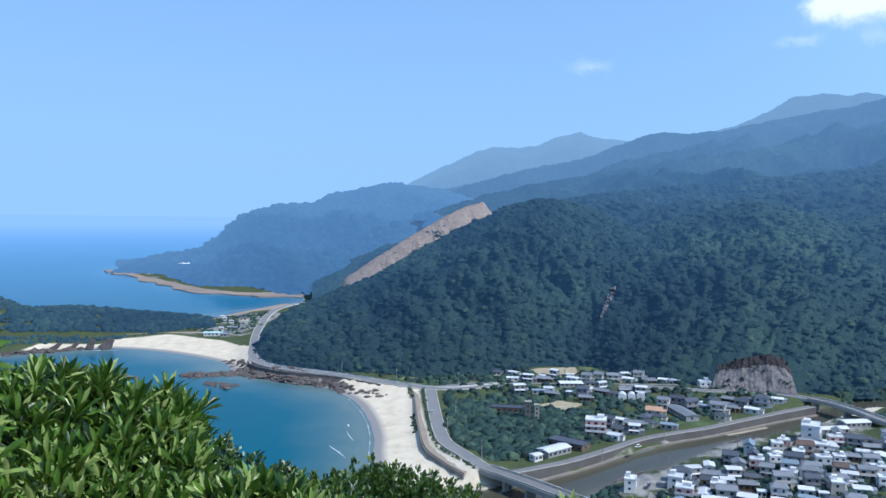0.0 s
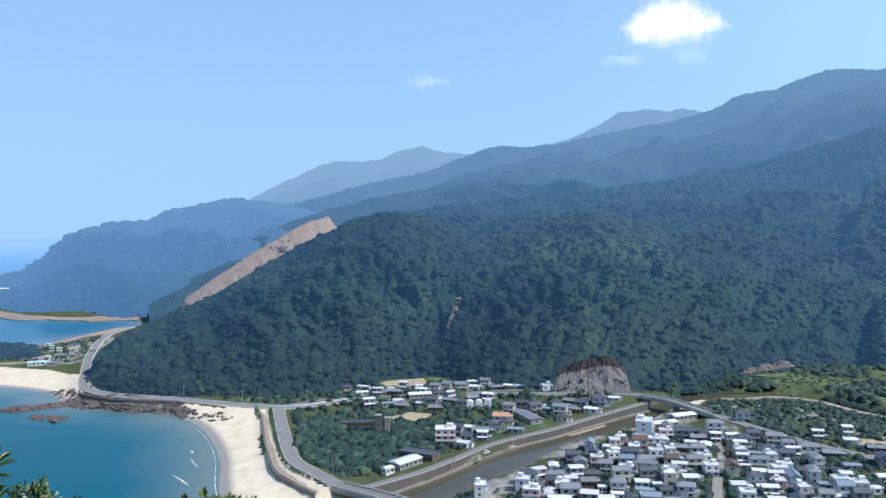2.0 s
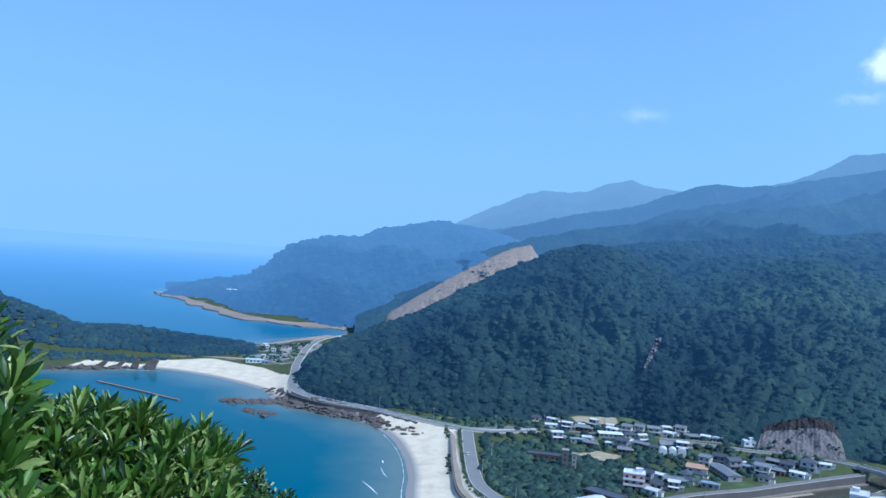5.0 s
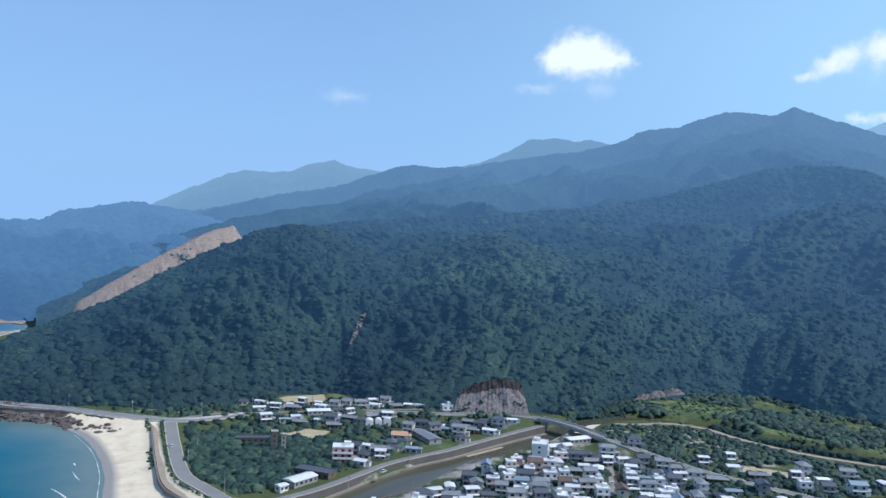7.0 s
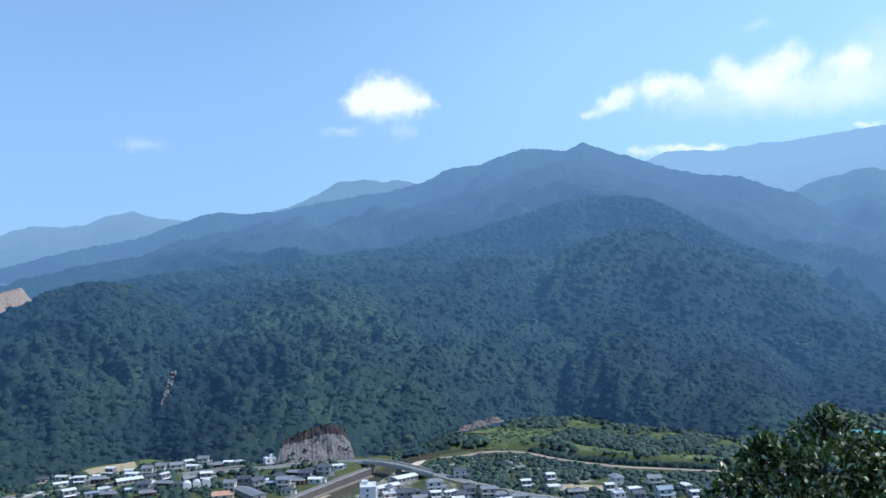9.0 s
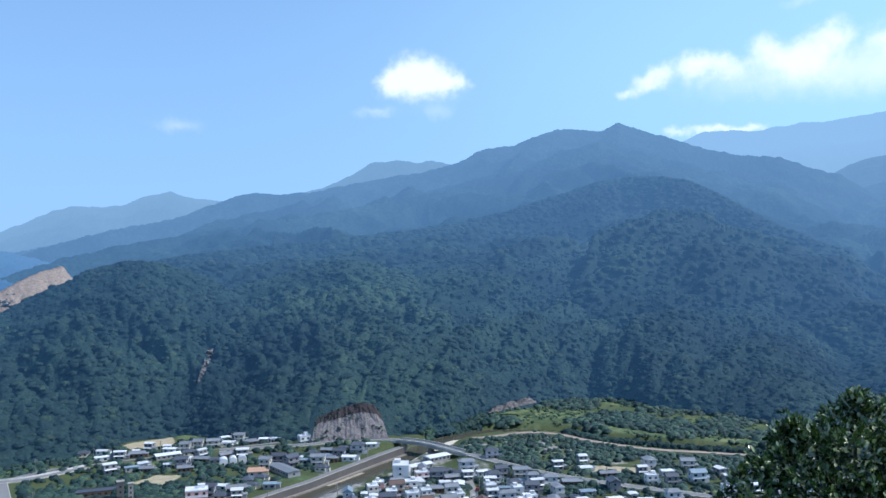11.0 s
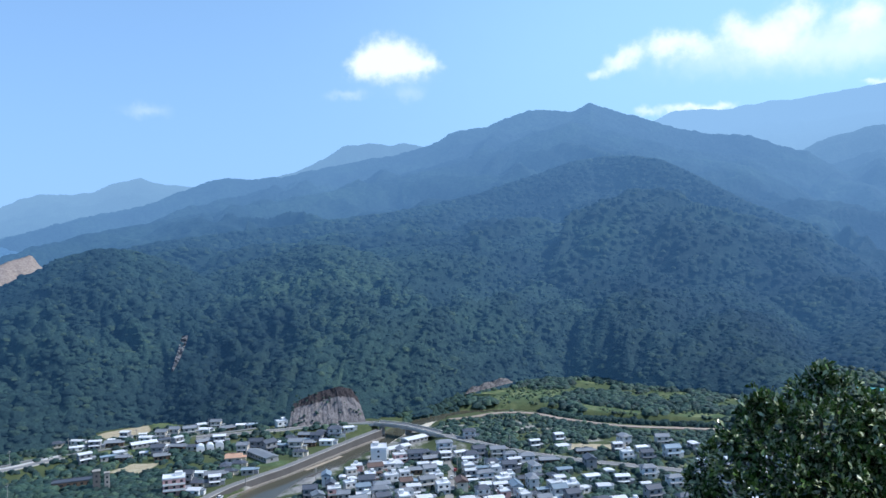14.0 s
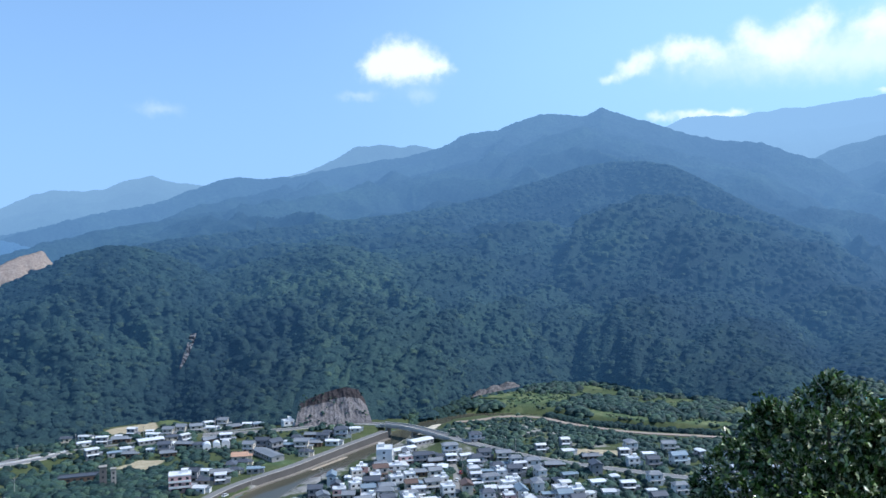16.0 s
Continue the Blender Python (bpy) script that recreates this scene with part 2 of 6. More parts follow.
def ground_material():
    n = Nodes("ground")
    fine = n.noise(0.35, 6.0, 0.7)
    mid = n.noise(0.05, 5.0)
    soil = n.ramp(fine, [(0.3, (0.05, 0.065, 0.03)), (0.6, (0.09, 0.11, 0.045)), (0.8, (0.17, 0.15, 0.09))])
    grass = n.ramp(mid, [(0.35, (0.036, 0.058, 0.028)), (0.55, (0.062, 0.088, 0.038)), (0.7, (0.13, 0.13, 0.07))])
    c = n.mix(0.5, soil, grass)
    sand = n.ramp(n.noise(0.12, 6.0, 0.65), [(0.25, (0.54, 0.46, 0.34)), (0.5, (0.68, 0.59, 0.45)), (0.75, (0.76, 0.68, 0.54))])
    edge = n.math("ADD", n.attr("sand"), n.math("MULTIPLY", n.math("SUBTRACT", fine, 0.5), 0.35))
    c = n.mix(n.ramp(edge, [(0.42, (0, 0, 0)), (0.58, (1, 1, 1))]), c, sand)
    lush = n.ramp(n.noise(0.09, 6.0, 0.7), [(0.3, (0.034, 0.068, 0.040)), (0.5, (0.085, 0.128, 0.058)), (0.66, (0.20, 0.22, 0.11))])
    c = n.mix(n.ramp(n.attr("meadow"), [(0.35, (0, 0, 0)), (0.65, (1, 1, 1))]), c, lush)
    straw = n.ramp(fine, [(0.3, (0.30, 0.25, 0.16)), (0.7, (0.48, 0.42, 0.30))])
    c = n.mix(n.ramp(n.attr("dry"), [(0.4, (0, 0, 0)), (0.6, (1, 1, 1))]), c, straw)
    wet = n.ramp(n.attr("wet"), [(0.3, (0, 0, 0)), (0.7, (1, 1, 1))])
    c = n.mix(wet, c, (0.27, 0.26, 0.25))
    paved = n.ramp(n.noise(0.2, 5.0), [(0.35, (0.20, 0.195, 0.185)), (0.65, (0.34, 0.33, 0.31))])
    town = n.math("ADD", n.attr("town"), n.math("MULTIPLY", n.math("SUBTRACT", mid, 0.55), 1.6))
    c = n.mix(n.ramp(town, [(0.45, (0, 0, 0)), (0.62, (1, 1, 1))]), c, paved)
    rockc = n.ramp(n.noise(0.22, 7.0, 0.75), [(0.3, (0.035, 0.031, 0.031)), (0.55, (0.08, 0.07, 0.066)), (0.75, (0.19, 0.165, 0.15))])
    rk = n.math("ADD", n.attr("rock"), n.math("MULTIPLY", n.math("SUBTRACT", fine, 0.5), 0.5))
    c = n.mix(n.ramp(rk, [(0.42, (0, 0, 0)), (0.55, (1, 1, 1))]), c, rockc)
    n.bump(fine, 0.5, 0.4)
    return n.done(c, 0.9, spec=0.2)


def water_material(name, deep, shallow, rough=0.16, spec=0.1, horizon=False):
    n = Nodes(name)
    d = n.attr("depth")
    swell = n.noise(0.02, 4.0)
    d2 = n.math("ADD", d, n.math("MULTIPLY", n.math("SUBTRACT", swell, 0.5), 0.25))
    c = n.ramp(d2, [(0.05, shallow), (0.17, tuple(0.4 * a + 0.6 * b for a, b in zip(shallow, deep))), (0.34, deep), (1.0, tuple(v * 0.85 for v in deep))])
    n.bump(n.noise(0.6, 4.0, 0.6), 0.12, 0.12)
    n.done(c, rough, spec=spec)
    # the far sea gets its haze painted in as emission as well
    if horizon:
        painted_haze(n, [(0.13, 0.0), (0.20, 0.18), (0.28, 0.38), (0.42, 0.70), (0.58, 0.92), (0.8, 1.0)], ((0.04, 0.29, 0.70), (0.27, 0.50, 0.92)))
    return n.mat


M_FOREST = forest_material("forest", 1.15)
M_GROUND = ground_material()
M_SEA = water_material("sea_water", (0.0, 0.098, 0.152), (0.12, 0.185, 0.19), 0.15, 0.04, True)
M_RIVER = water_material("river_water", (0.078, 0.076, 0.056), (0.125, 0.110, 0.078), 0.12, 0.1)
M_ASPHALT = plain("asphalt", (0.20, 0.20, 0.20), 0.85, wear=0.2, scale=0.6)
M_CONCRETE = plain("concrete", (0.36, 0.34, 0.31), 0.85, wear=0.35, scale=0.8, bump=0.3)
M_WALLS = [plain("white_plaster", (0.72, 0.72, 0.71), 0.8, wear=0.2), plain("cream_plaster", (0.66, 0.60, 0.51), 0.8, wear=0.2),
           plain("grey_siding", (0.30, 0.30, 0.31), 0.7, wear=0.2), plain("brown_boards", (0.16, 0.11, 0.08), 0.75, wear=0.3),
           plain("pink_plaster", (0.62, 0.40, 0.38), 0.8, wear=0.2), plain("ochre_plaster", (0.50, 0.37, 0.22), 0.8, wear=0.2)]
M_ROOFS = {"grey": plain("grey_tiles", (0.21, 0.23, 0.255), 0.55, wear=0.25), "dark": plain("dark_tiles", (0.080, 0.092, 0.115), 0.5, wear=0.25),
           "white": plain("white_sheet", (0.66, 0.68, 0.70), 0.45, wear=0.15), "brown": plain("brown_tiles", (0.13, 0.085, 0.07), 0.6, wear=0.25),
           "orange": plain("orange_tiles", (0.46, 0.28, 0.19), 0.6, wear=0.2), "teal": plain("turquoise_sheet", (0.08, 0.36, 0.36), 0.5, wear=0.15), "mint": plain("pale_turquoise_sheet", (0.45, 0.66, 0.66), 0.5, wear=0.15), "blue": plain("blue_sheet", (0.22, 0.29, 0.35), 0.5, wear=0.15)}
M_GLASS = Nodes("window_glass").done((0.03, 0.04, 0.05), 0.08)
M_ROCK = plain("sea_rock", (0.115, 0.098, 0.092), 0.9, wear=0.5, scale=0.5, bump=0.6)


# ---------------- mesh helpers ----------------
def mesh_from(name, verts, faces, mat, smooth=False):
    me = bpy.data.meshes.new(name)
    me.from_pydata([tuple(v) for v in verts], [], faces)
    me.materials.append(mat)
    if smooth:
        me.polygons.foreach_set("use_smooth", [True] * len(me.polygons))
    me.update()
    return me


def mesh_np(name, verts, faces, mat, smooth=True):
    """A mesh from numpy arrays; faces all have the same number of corners."""
    me = bpy.data.meshes.new(name)
    nv, (nf, k) = len(verts), faces.shape
    me.vertices.add(nv)
    me.vertices.foreach_set("co", np.asarray(verts, np.float32).ravel())
    me.loops.add(nf * k)
    me.loops.foreach_set("vertex_index", np.asarray(faces, np.int32).ravel())
    me.polygons.add(nf)
    me.polygons.foreach_set("loop_start", np.arange(0, nf * k, k, dtype=np.int32))
    me.polygons.foreach_set("use_smooth", np.full(nf, smooth))
    me.materials.append(mat)
    me.update(calc_edges=True)
    return me


def float_attr(me, name, values):
    a = me.attributes.new(name, "FLOAT", "POINT")
    a.data.foreach_set("value", np.asarray(values, np.float32))


def part(name, bm, material, parent, label=""):
    me = bpy.data.meshes.new(name)
    bm.to_mesh(me)
    bm.free()
    me.materials.append(material)
    ob = new(name, me)
    ob.parent = parent
    return tagged(ob, label)


def share(name, me, parent, m=Matrix(), label=""):
    ob = new(name, me)
    ob.parent = parent
    ob.matrix_local = m
    return tagged(ob, label)


def grid_faces(nr, nc):
    i = np.arange(nr - 1)[:, None] * nc + np.arange(nc - 1)[None, :]
    return np.stack([i, i + 1, i + nc + 1, i + nc], -1).reshape(-1, 4)


def wave(x, y, seed, scale, octaves=4, rough=0.55):
    """Smooth value noise on numpy arrays, about -1 to 1."""
    rng = np.random.RandomState(seed)
    table = rng.rand(256, 256)
    total, amp, norm = 0.0, 1.0, 0.0
    x, y = np.asarray(x, float) / scale, np.asarray(y, float) / scale
    for _ in range(octaves):
        xi, yi = np.floor(x).astype(int), np.floor(y).astype(int)
        u, v = x - xi, y - yi
        u, v = u * u * (3 - 2 * u), v * v * (3 - 2 * v)
        g = lambda a, b: table[a % 256, b % 256]
        val = (g(xi, yi) * (1 - u) + g(xi + 1, yi) * u) * (1 - v) + (g(xi, yi + 1) * (1 - u) + g(xi + 1, yi + 1) * u) * v
        total = total + amp * (val * 2 - 1)
        norm += amp
        amp *= rough
        x, y = x * 2.03 + 17.3, y * 2.03 + 5.7
    return total / norm


def segment_distance(x, y, line):
    """Distance to a polyline and how far along it (0 at the first point, 1 at the last) the nearest place lies."""
    best, where = np.full(np.shape(x), 1e9), np.zeros(np.shape(x))
    n = len(line) - 1
    for i in range(n):
        (ax, ay), (bx, by) = line[i], line[i + 1]
        dx, dy = bx - ax, by - ay
        s = np.clip(((x - ax) * dx + (y - ay) * dy) / (dx * dx + dy * dy + 1e-9), 0, 1)
        d = np.hypot(x - ax - s * dx, y - ay - s * dy)
        near = d < best
        best = np.where(near, d, best)
        where = np.where(near, (i + s) / n, where)
    return best, where


def inside(x, y, poly):
    hit = np.zeros(np.shape(x), bool)
    for (ax, ay), (bx, by) in zip(poly, poly[1:] + poly[:1]):
        if ay == by:
            continue
        cross = ((ay > y) != (by > y)) & (x < (bx - ax) * (y - ay) / (by - ay) + ax)
        hit ^= cross
    return hit


def smooth_line(points, step=6.0):
    """A Catmull-Rom curve through the points, resampled about every step metres."""
    pts = [np.array(p, float) for p in points]
    pts = [2 * pts[0] - pts[1]] + pts + [2 * pts[-1] - pts[-2]]
    out = []
    for a, b, c, d in zip(pts, pts[1:], pts[2:], pts[3:]):
        n = max(2, int(np.linalg.norm(c - b) / step))
        for k in range(n):
            t = k / n
            out.append(0.5 * ((2 * b) + (c - a) * t + (2 * a - 5 * b + 4 * c - d) * t * t + (3 * b - a - 3 * c + d) * t ** 3))
    out.append(pts[-2])
    return np.array(out)


# ---------------- ground, sea and river ----------------
NEAR_SHORE = [(-1500, 560), (-700, 600), (-420, 638), (-348, 652), (-322, 670), (-296, 684), (-272, 690), (-226, 675), (-176, 642), (-161, 620), (-154, 603), (-142, 590),
              (-120, 582), (-86, 566), (-58, 527), (-44, 486), (-36, 445), (-33, 406), (-28, 372), (-8, 350), (26, 358), (50, 345), (30, 300),
              (-60, 262), (-220, 200), (-600, 130), (-1500, 60)]
FAR_SHORE = [(-4990, 760), (-1500, 760), (-700, 790), (-460, 835), (-330, 868), (-245, 872), (-223, 921), (-193, 957), (-172, 1010), (-190, 1095), (-248, 1082),
             (-324, 1113), (-425, 1225), (-540, 1370), (-560, 1450), (-560, 1800), (-430, 2300), (-210, 2650), (0, 3100), (100, 4990), (-4990, 4990)]
SEA_NEAR = smooth_line(NEAR_SHORE, 8.0)
SEA_FAR = smooth_line(FAR_SHORE, 40.0)
near_poly = [tuple(p) for p in SEA_NEAR] + [(-4990, 60), (-4990, 560)]
far_poly = [tuple(p) for p in SEA_FAR]
RIVER = [(10, 338), (45, 358), (72, 377), (106, 404), (144.6, 438), (171.5, 453), (202, 472), (227.5, 490), (249, 506), (282, 528), (314, 532), (346, 514), (362, 499), (368, 478), (380, 450), (398, 422), (420, 394), (450, 362), (500, 310)]
RIVER_HALF = [17, 12, 8.5, 10, 7.5, 8, 6.5, 7, 10, 8, 7, 6, 4, 2.5, 2.5, 2.5, 2.5, 2.5, 2.5]
HEADLAND = [(-225, 812), (-300, 800), (-345, 780), (-385, 765), (-430, 752), (-480, 742), (-640, 730), (-900, 720)]


def axis(lo, hi, a, b, fine):
    """Coordinates from lo to hi, fine between a and b and growing outside."""
    mid = list(np.arange(a, b + fine, fine))
    left, right = [], []
    p, s = a, fine
    while p > lo:
        s *= 1.25
        p -= s
        left.append(max(p, lo))
    p, s = mid[-1], fine
    while p < hi:
        s *= 1.25
        p += s
        right.append(min(p, hi))
    return np.array(left[::-1] + mid + right)


def shore_distance(x, y):
    """Metres inland; negative out in the sea."""
    dn, _ = segment_distance(x, y, near_poly + near_poly[:1])
    df, _ = segment_distance(x, y, far_poly + far_poly[:1])
    sn = np.where(inside(x, y, near_poly), -dn, dn)
    sf = np.where(inside(x, y, far_poly), -df, df)
    return np.minimum(sn, sf)


def river_distance(x, y):
    d, s = segment_distance(x, y, RIVER)
    half = np.interp(s, np.linspace(0, 1, len(RIVER_HALF)), RIVER_HALF)
    return d - half


SANDS = [
    [(-295, 672), (-290, 716), (-244, 738), (-190, 712), (-150, 668), (-138, 600), (-150, 590), (-165, 640), (-218, 650)],
    [(-345, 668), (-300, 682), (-286, 702), (-340, 692)],
    [(-120, 545), (-60, 562), (-15, 556), (-12, 500), (-10, 474), (-5, 430), (2, 402), (14, 384), (30, 366), (20, 340), (-30, 330), (-60, 400), (-60, 500)],
]


ROADS = {  # name: (line, half width, heights at even steps)
    "coast_road": ([(-135, 968), (-160, 945), (-177, 910), (-181, 855), (-170, 755), (-157, 684), (-147, 636), (-133, 606), (-108, 586), (-74, 571), (-34, 546), (-8, 533), (12, 533), (40, 545)], 3.1, [8, 7, 6, 6, 6, 6, 6]),
    "beach_road": ([(-6.5, 530), (-4, 485), (-0.5, 437), (3.5, 411), (11.5, 393), (21, 371)], 3.3, [6, 6, 6, 6.4, 7]),
    "embankment_road": ([(29, 362), (33, 368), (46.4, 378), (67.4, 394), (86.4, 411), (106.4, 429), (128.4, 442), (146.4, 451), (171.4, 467), (200.4, 485), (221.4, 497), (229, 501)], 2.4, [6.6, 4.7, 4.4, 4.4, 4.4, 4.6, 5.2]),
    "bridge_approach": ([(120, 548), (150, 540), (171, 533), (212, 524), (232, 510)], 3.2, [6, 7, 8]),
    "village_road": ([(253, 448), (264, 415), (277, 385), (300, 350), (330, 305)], 3.0, [8, 6, 5, 5]),
    "village_street": ([(262, 428), (232, 412), (219, 385), (194, 345), (180, 318)], 2.2, [5.4, 4.6, 4.6, 4.6]),
    "river_lane": ([(79, 314), (85, 326), (91, 344), (98, 361), (107, 375), (119, 386), (139, 404), (162, 421), (187, 433), (209, 449)], 1.9, [3.8, 3.6, 3.6, 3.8]),
    "field_lane": ([(-8, 533), (20, 552), (60, 556), (110, 556), (160, 548)], 1.8, [6, 4.8, 4.8, 7]),
}
ROAD_LINES = {k: smooth_line(v[0], 5.0) for k, v in ROADS.items()}


def road_height(k):
    n = len(ROAD_LINES[k])
    return np.interp(np.linspace(0, 1, n), np.linspace(0, 1, len(ROADS[k][2])), ROADS[k][2])


def ground_height(x, y):
    d = shore_distance(x, y)
    r = river_distance(x, y)
    z = np.where(d > 0, np.minimum(4.0, d * 0.085), np.maximum(-14, d * 0.06))
    # the headland that closes the bay
    hd, hs = segment_distance(x, y, HEADLAND)
    top = np.interp(hs, np.linspace(0, 1, 8), [1, 9, 17, 16, 33, 50, 62, 66])
    z = np.where(d > 0, z + top * np.exp(-(hd / 48.0) ** 2) * np.clip(d / 30, 0, 1), z)
    # low swells of the fields
    z = z + np.where(d > 12, 0.35 * wave(x, y, 9, 30), 0)
    # road banks
    for k, (pts, half, hs) in ROADS.items():
        rd, s = segment_distance(x, y, pts)
        rz = np.interp(s, np.linspace(0, 1, len(hs)), hs) - 0.3
        w = np.clip((half + 9.0 - rd) / 6.0, 0, 1)
        z = np.where((rd < half + 9) & (rz > z), z + (rz - z) * w, z)
    # the lookout hill under the camera
    rr = np.hypot(x, y + 30)
    hill = 128.4 - np.maximum(0, rr - 33) * 0.62 + 3 * wave(x, y, 5, 40) * np.clip((rr - 45) / 40, 0, 1)
    z = np.maximum(z, np.where(y < 330, hill, -20))
    bank = np.where(r < 4, -0.9, (r - 4) * 3.0 - 0.9)
    z = np.where((r < 6) & (y > 330), np.minimum(z, bank), z)
    return z


MEADOWS = [
    [(330, 563), (350, 580), (372, 580), (414, 550), (401, 526), (355, 536)],
    [(380, 490), (396, 488), (410, 444), (402, 434), (388, 462)],
    [(456, 476), (484, 478), (472, 458)],
    [(420, 430), (440, 420), (450, 397), (443, 390), (424, 412)],
    [(448, 574), (470, 568), (455, 550)],
    [(282, 480), (300, 488), (318, 470), (300, 456)],
    [(-30, 556), (10, 545), (30, 556), (0, 575), (-40, 572)],
    [(101, 578), (113, 570), (120, 612), (114, 634), (106, 634)],
    [(128, 470), (146, 456), (156, 462), (136, 480)],
    [(45, 540), (70, 525), (110, 545), (80, 560)],
]
DRY_FIELDS = [
    [(61, 598), (72, 611), (102, 617), (99, 586), (74, 588)],
    [(60, 500), (74, 512), (90, 504), (76, 487)],
    [(300, 392), (330, 370), (338, 380), (310, 402)],
]

RIGHT_PLAIN = [(322, 530), (366, 512), (374, 480), (392, 445), (440, 385), (500, 350), (560, 400), (520, 560), (460, 640), (390, 620), (330, 610)]


GRID = {}


def ground_at(x, y):
    """The ground's height at one place, from the built sheet."""
    gx, gy, gz = GRID["x"], GRID["y"], GRID["z"]
    i = int(np.clip(np.searchsorted(gx, x) - 1, 0, len(gx) - 2))
    j = int(np.clip(np.searchsorted(gy, y) - 1, 0, len(gy) - 2))
    u, v = (x - gx[i]) / (gx[i + 1] - gx[i]), (y - gy[j]) / (gy[j + 1] - gy[j])
    return float((gz[j, i] * (1 - u) + gz[j, i + 1] * u) * (1 - v) + (gz[j + 1, i] * (1 - u) + gz[j + 1, i + 1] * u) * v)


def build_ground():
    xs = axis(-4990, 4990, -520, 560, 5.0)
    ys = np.unique(np.concatenate([axis(-4990, 4990, 250, 980, 5.0), np.arange(-40, 250, 5.0)]))
    gx, gy = np.meshgrid(xs, ys)
    gz = ground_height(gx, gy)
    GRID.update(x=xs, y=ys, z=gz)
    me = mesh_np("ground", np.stack([gx, gy, gz], -1).reshape(-1, 3), grid_faces(len(ys), len(xs)), M_GROUND)
    d = shore_distance(gx, gy)
    sand = np.zeros(gx.shape)
    for poly in SANDS:
        pd, _ = segment_distance(gx, gy, poly + poly[:1])
        sand = np.maximum(sand, np.clip(0.5 + np.where(inside(gx, gy, poly), pd, -pd) / 14.0, 0, 1))
    sand = np.where(d < 0, 0.7, sand)
    wet = np.clip(1 - d / 11.0, 0, 1) * (sand > 0.4)
    r = river_distance(gx, gy)
    town = np.clip(1 - r / 260.0, 0, 1) * (gx > 60) * (gy < 500) * 0.66
    rock = np.clip(1.1 - np.abs(d - 4) / 14.0, 0, 1) * (sand < 0.5) * (gx < 0) * (gy < 900)
    meadow = np.zeros(gx.shape)
    for poly in MEADOWS:
        pd, _ = segment_distance(gx, gy, poly + poly[:1])
        meadow = np.maximum(meadow, np.clip(0.5 + np.where(inside(gx, gy, poly), pd, -pd) / 12.0, 0, 1))
    open_field = (wave(gx, gy, 175, 30, 3) < -0.10) & inside(gx, gy, RIGHT_PLAIN)
    meadow = np.maximum(meadow, 0.47 * open_field)
    dry = np.zeros(gx.shape)
    for poly in DRY_FIELDS:
        pd, _ = segment_distance(gx, gy, poly + poly[:1])
        dry = np.maximum(dry, np.clip(0.5 + np.where(inside(gx, gy, poly), pd, -pd) / 6.0, 0, 1))
    rock = np.maximum(rock, np.clip(1.3 - np.hypot(gx + 141, gy - 601) / 14.0, 0, 1))
    town = np.where(gx > 335, 0, town) * np.where(gy > 0.8 * gx + 322, 0.72, 1.0)
    town = np.where((gx > -240) & (gx < -168) & (gy > 735) & (gy < 900), 0.62, town)
    for k, v in (("sand", sand), ("wet", wet), ("town", town), ("rock", rock), ("meadow", meadow), ("dry", dry)):
        float_attr(me, k, v.ravel())
    return tagged(new("ground", me), "coastal plain of grass, sand and gravel below forested hills", "ground", kind="structure")


build_ground()


def build_sea():
    xs = axis(-4990, 400, -640, 80, 8.0)
    ys = axis(-1500, 4990, 150, 1400, 8.0)
    gx, gy = np.meshgrid(xs, ys)
    d = -shore_distance(gx, gy)
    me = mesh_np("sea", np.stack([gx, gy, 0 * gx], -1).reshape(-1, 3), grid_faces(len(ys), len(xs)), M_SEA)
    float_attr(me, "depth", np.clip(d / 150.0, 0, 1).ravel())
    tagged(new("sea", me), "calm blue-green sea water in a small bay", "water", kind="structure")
    line = smooth_line(RIVER, 5.0)
    half = np.interp(np.linspace(0, 1, len(line)), np.linspace(0, 1, len(RIVER_HALF)), RIVER_HALF)
    strip("river", line, half + 3, 0.25, M_RIVER, "shallow brown-green river between concrete banks", "water", depth=True)


def strip(name, line, half, z, mat, label="", category="", kind="structure", cols=7, depth=False, skirt=0.0):
    """A band of ground along a line: half is its half width, z its height, or lists of these."""
    n = len(line)
    half, z = np.broadcast_to(half, n), np.broadcast_to(z, n)
    tan = np.gradient(line, axis=0)
    nor = np.stack([-tan[:, 1], tan[:, 0]], -1) / np.linalg.norm(tan, axis=1)[:, None]
    k = np.linspace(-1, 1, cols)
    xy = line[:, None] + nor[:, None] * (half[:, None] * k[None, :])[..., None]
    v = np.concatenate([xy, np.repeat(z[:, None], cols, 1)[..., None]], -1)
    if skirt:
        lo, hi = v[:, :1].copy(), v[:, -1:].copy()
        lo[..., 2] -= skirt
        hi[..., 2] -= skirt
        v = np.concatenate([lo, v, hi], 1)
    me = mesh_np(name, v.reshape(-1, 3), grid_faces(n, v.shape[1]), mat, smooth=not skirt)
    if depth:
        float_attr(me, "depth", np.repeat((1 - np.abs(k))[None, :], n, 0).ravel())
    ob = new(name, me)
    return tagged(ob, label, category, kind=kind) if label else ob


build_sea()


# ---------------- hills and mountains ----------------
def crest_curve(points):
    """Azimuth and elevation of a skyline, as functions joined smoothly."""
    az = np.array([p[0] for p in points])
    el = np.array([p[1] for p in points])
    return az, el


def place(az, r, z):
    a = np.radians(az)
    return np.stack([np.sin(a) * r, np.cos(a) * r, z], -1)


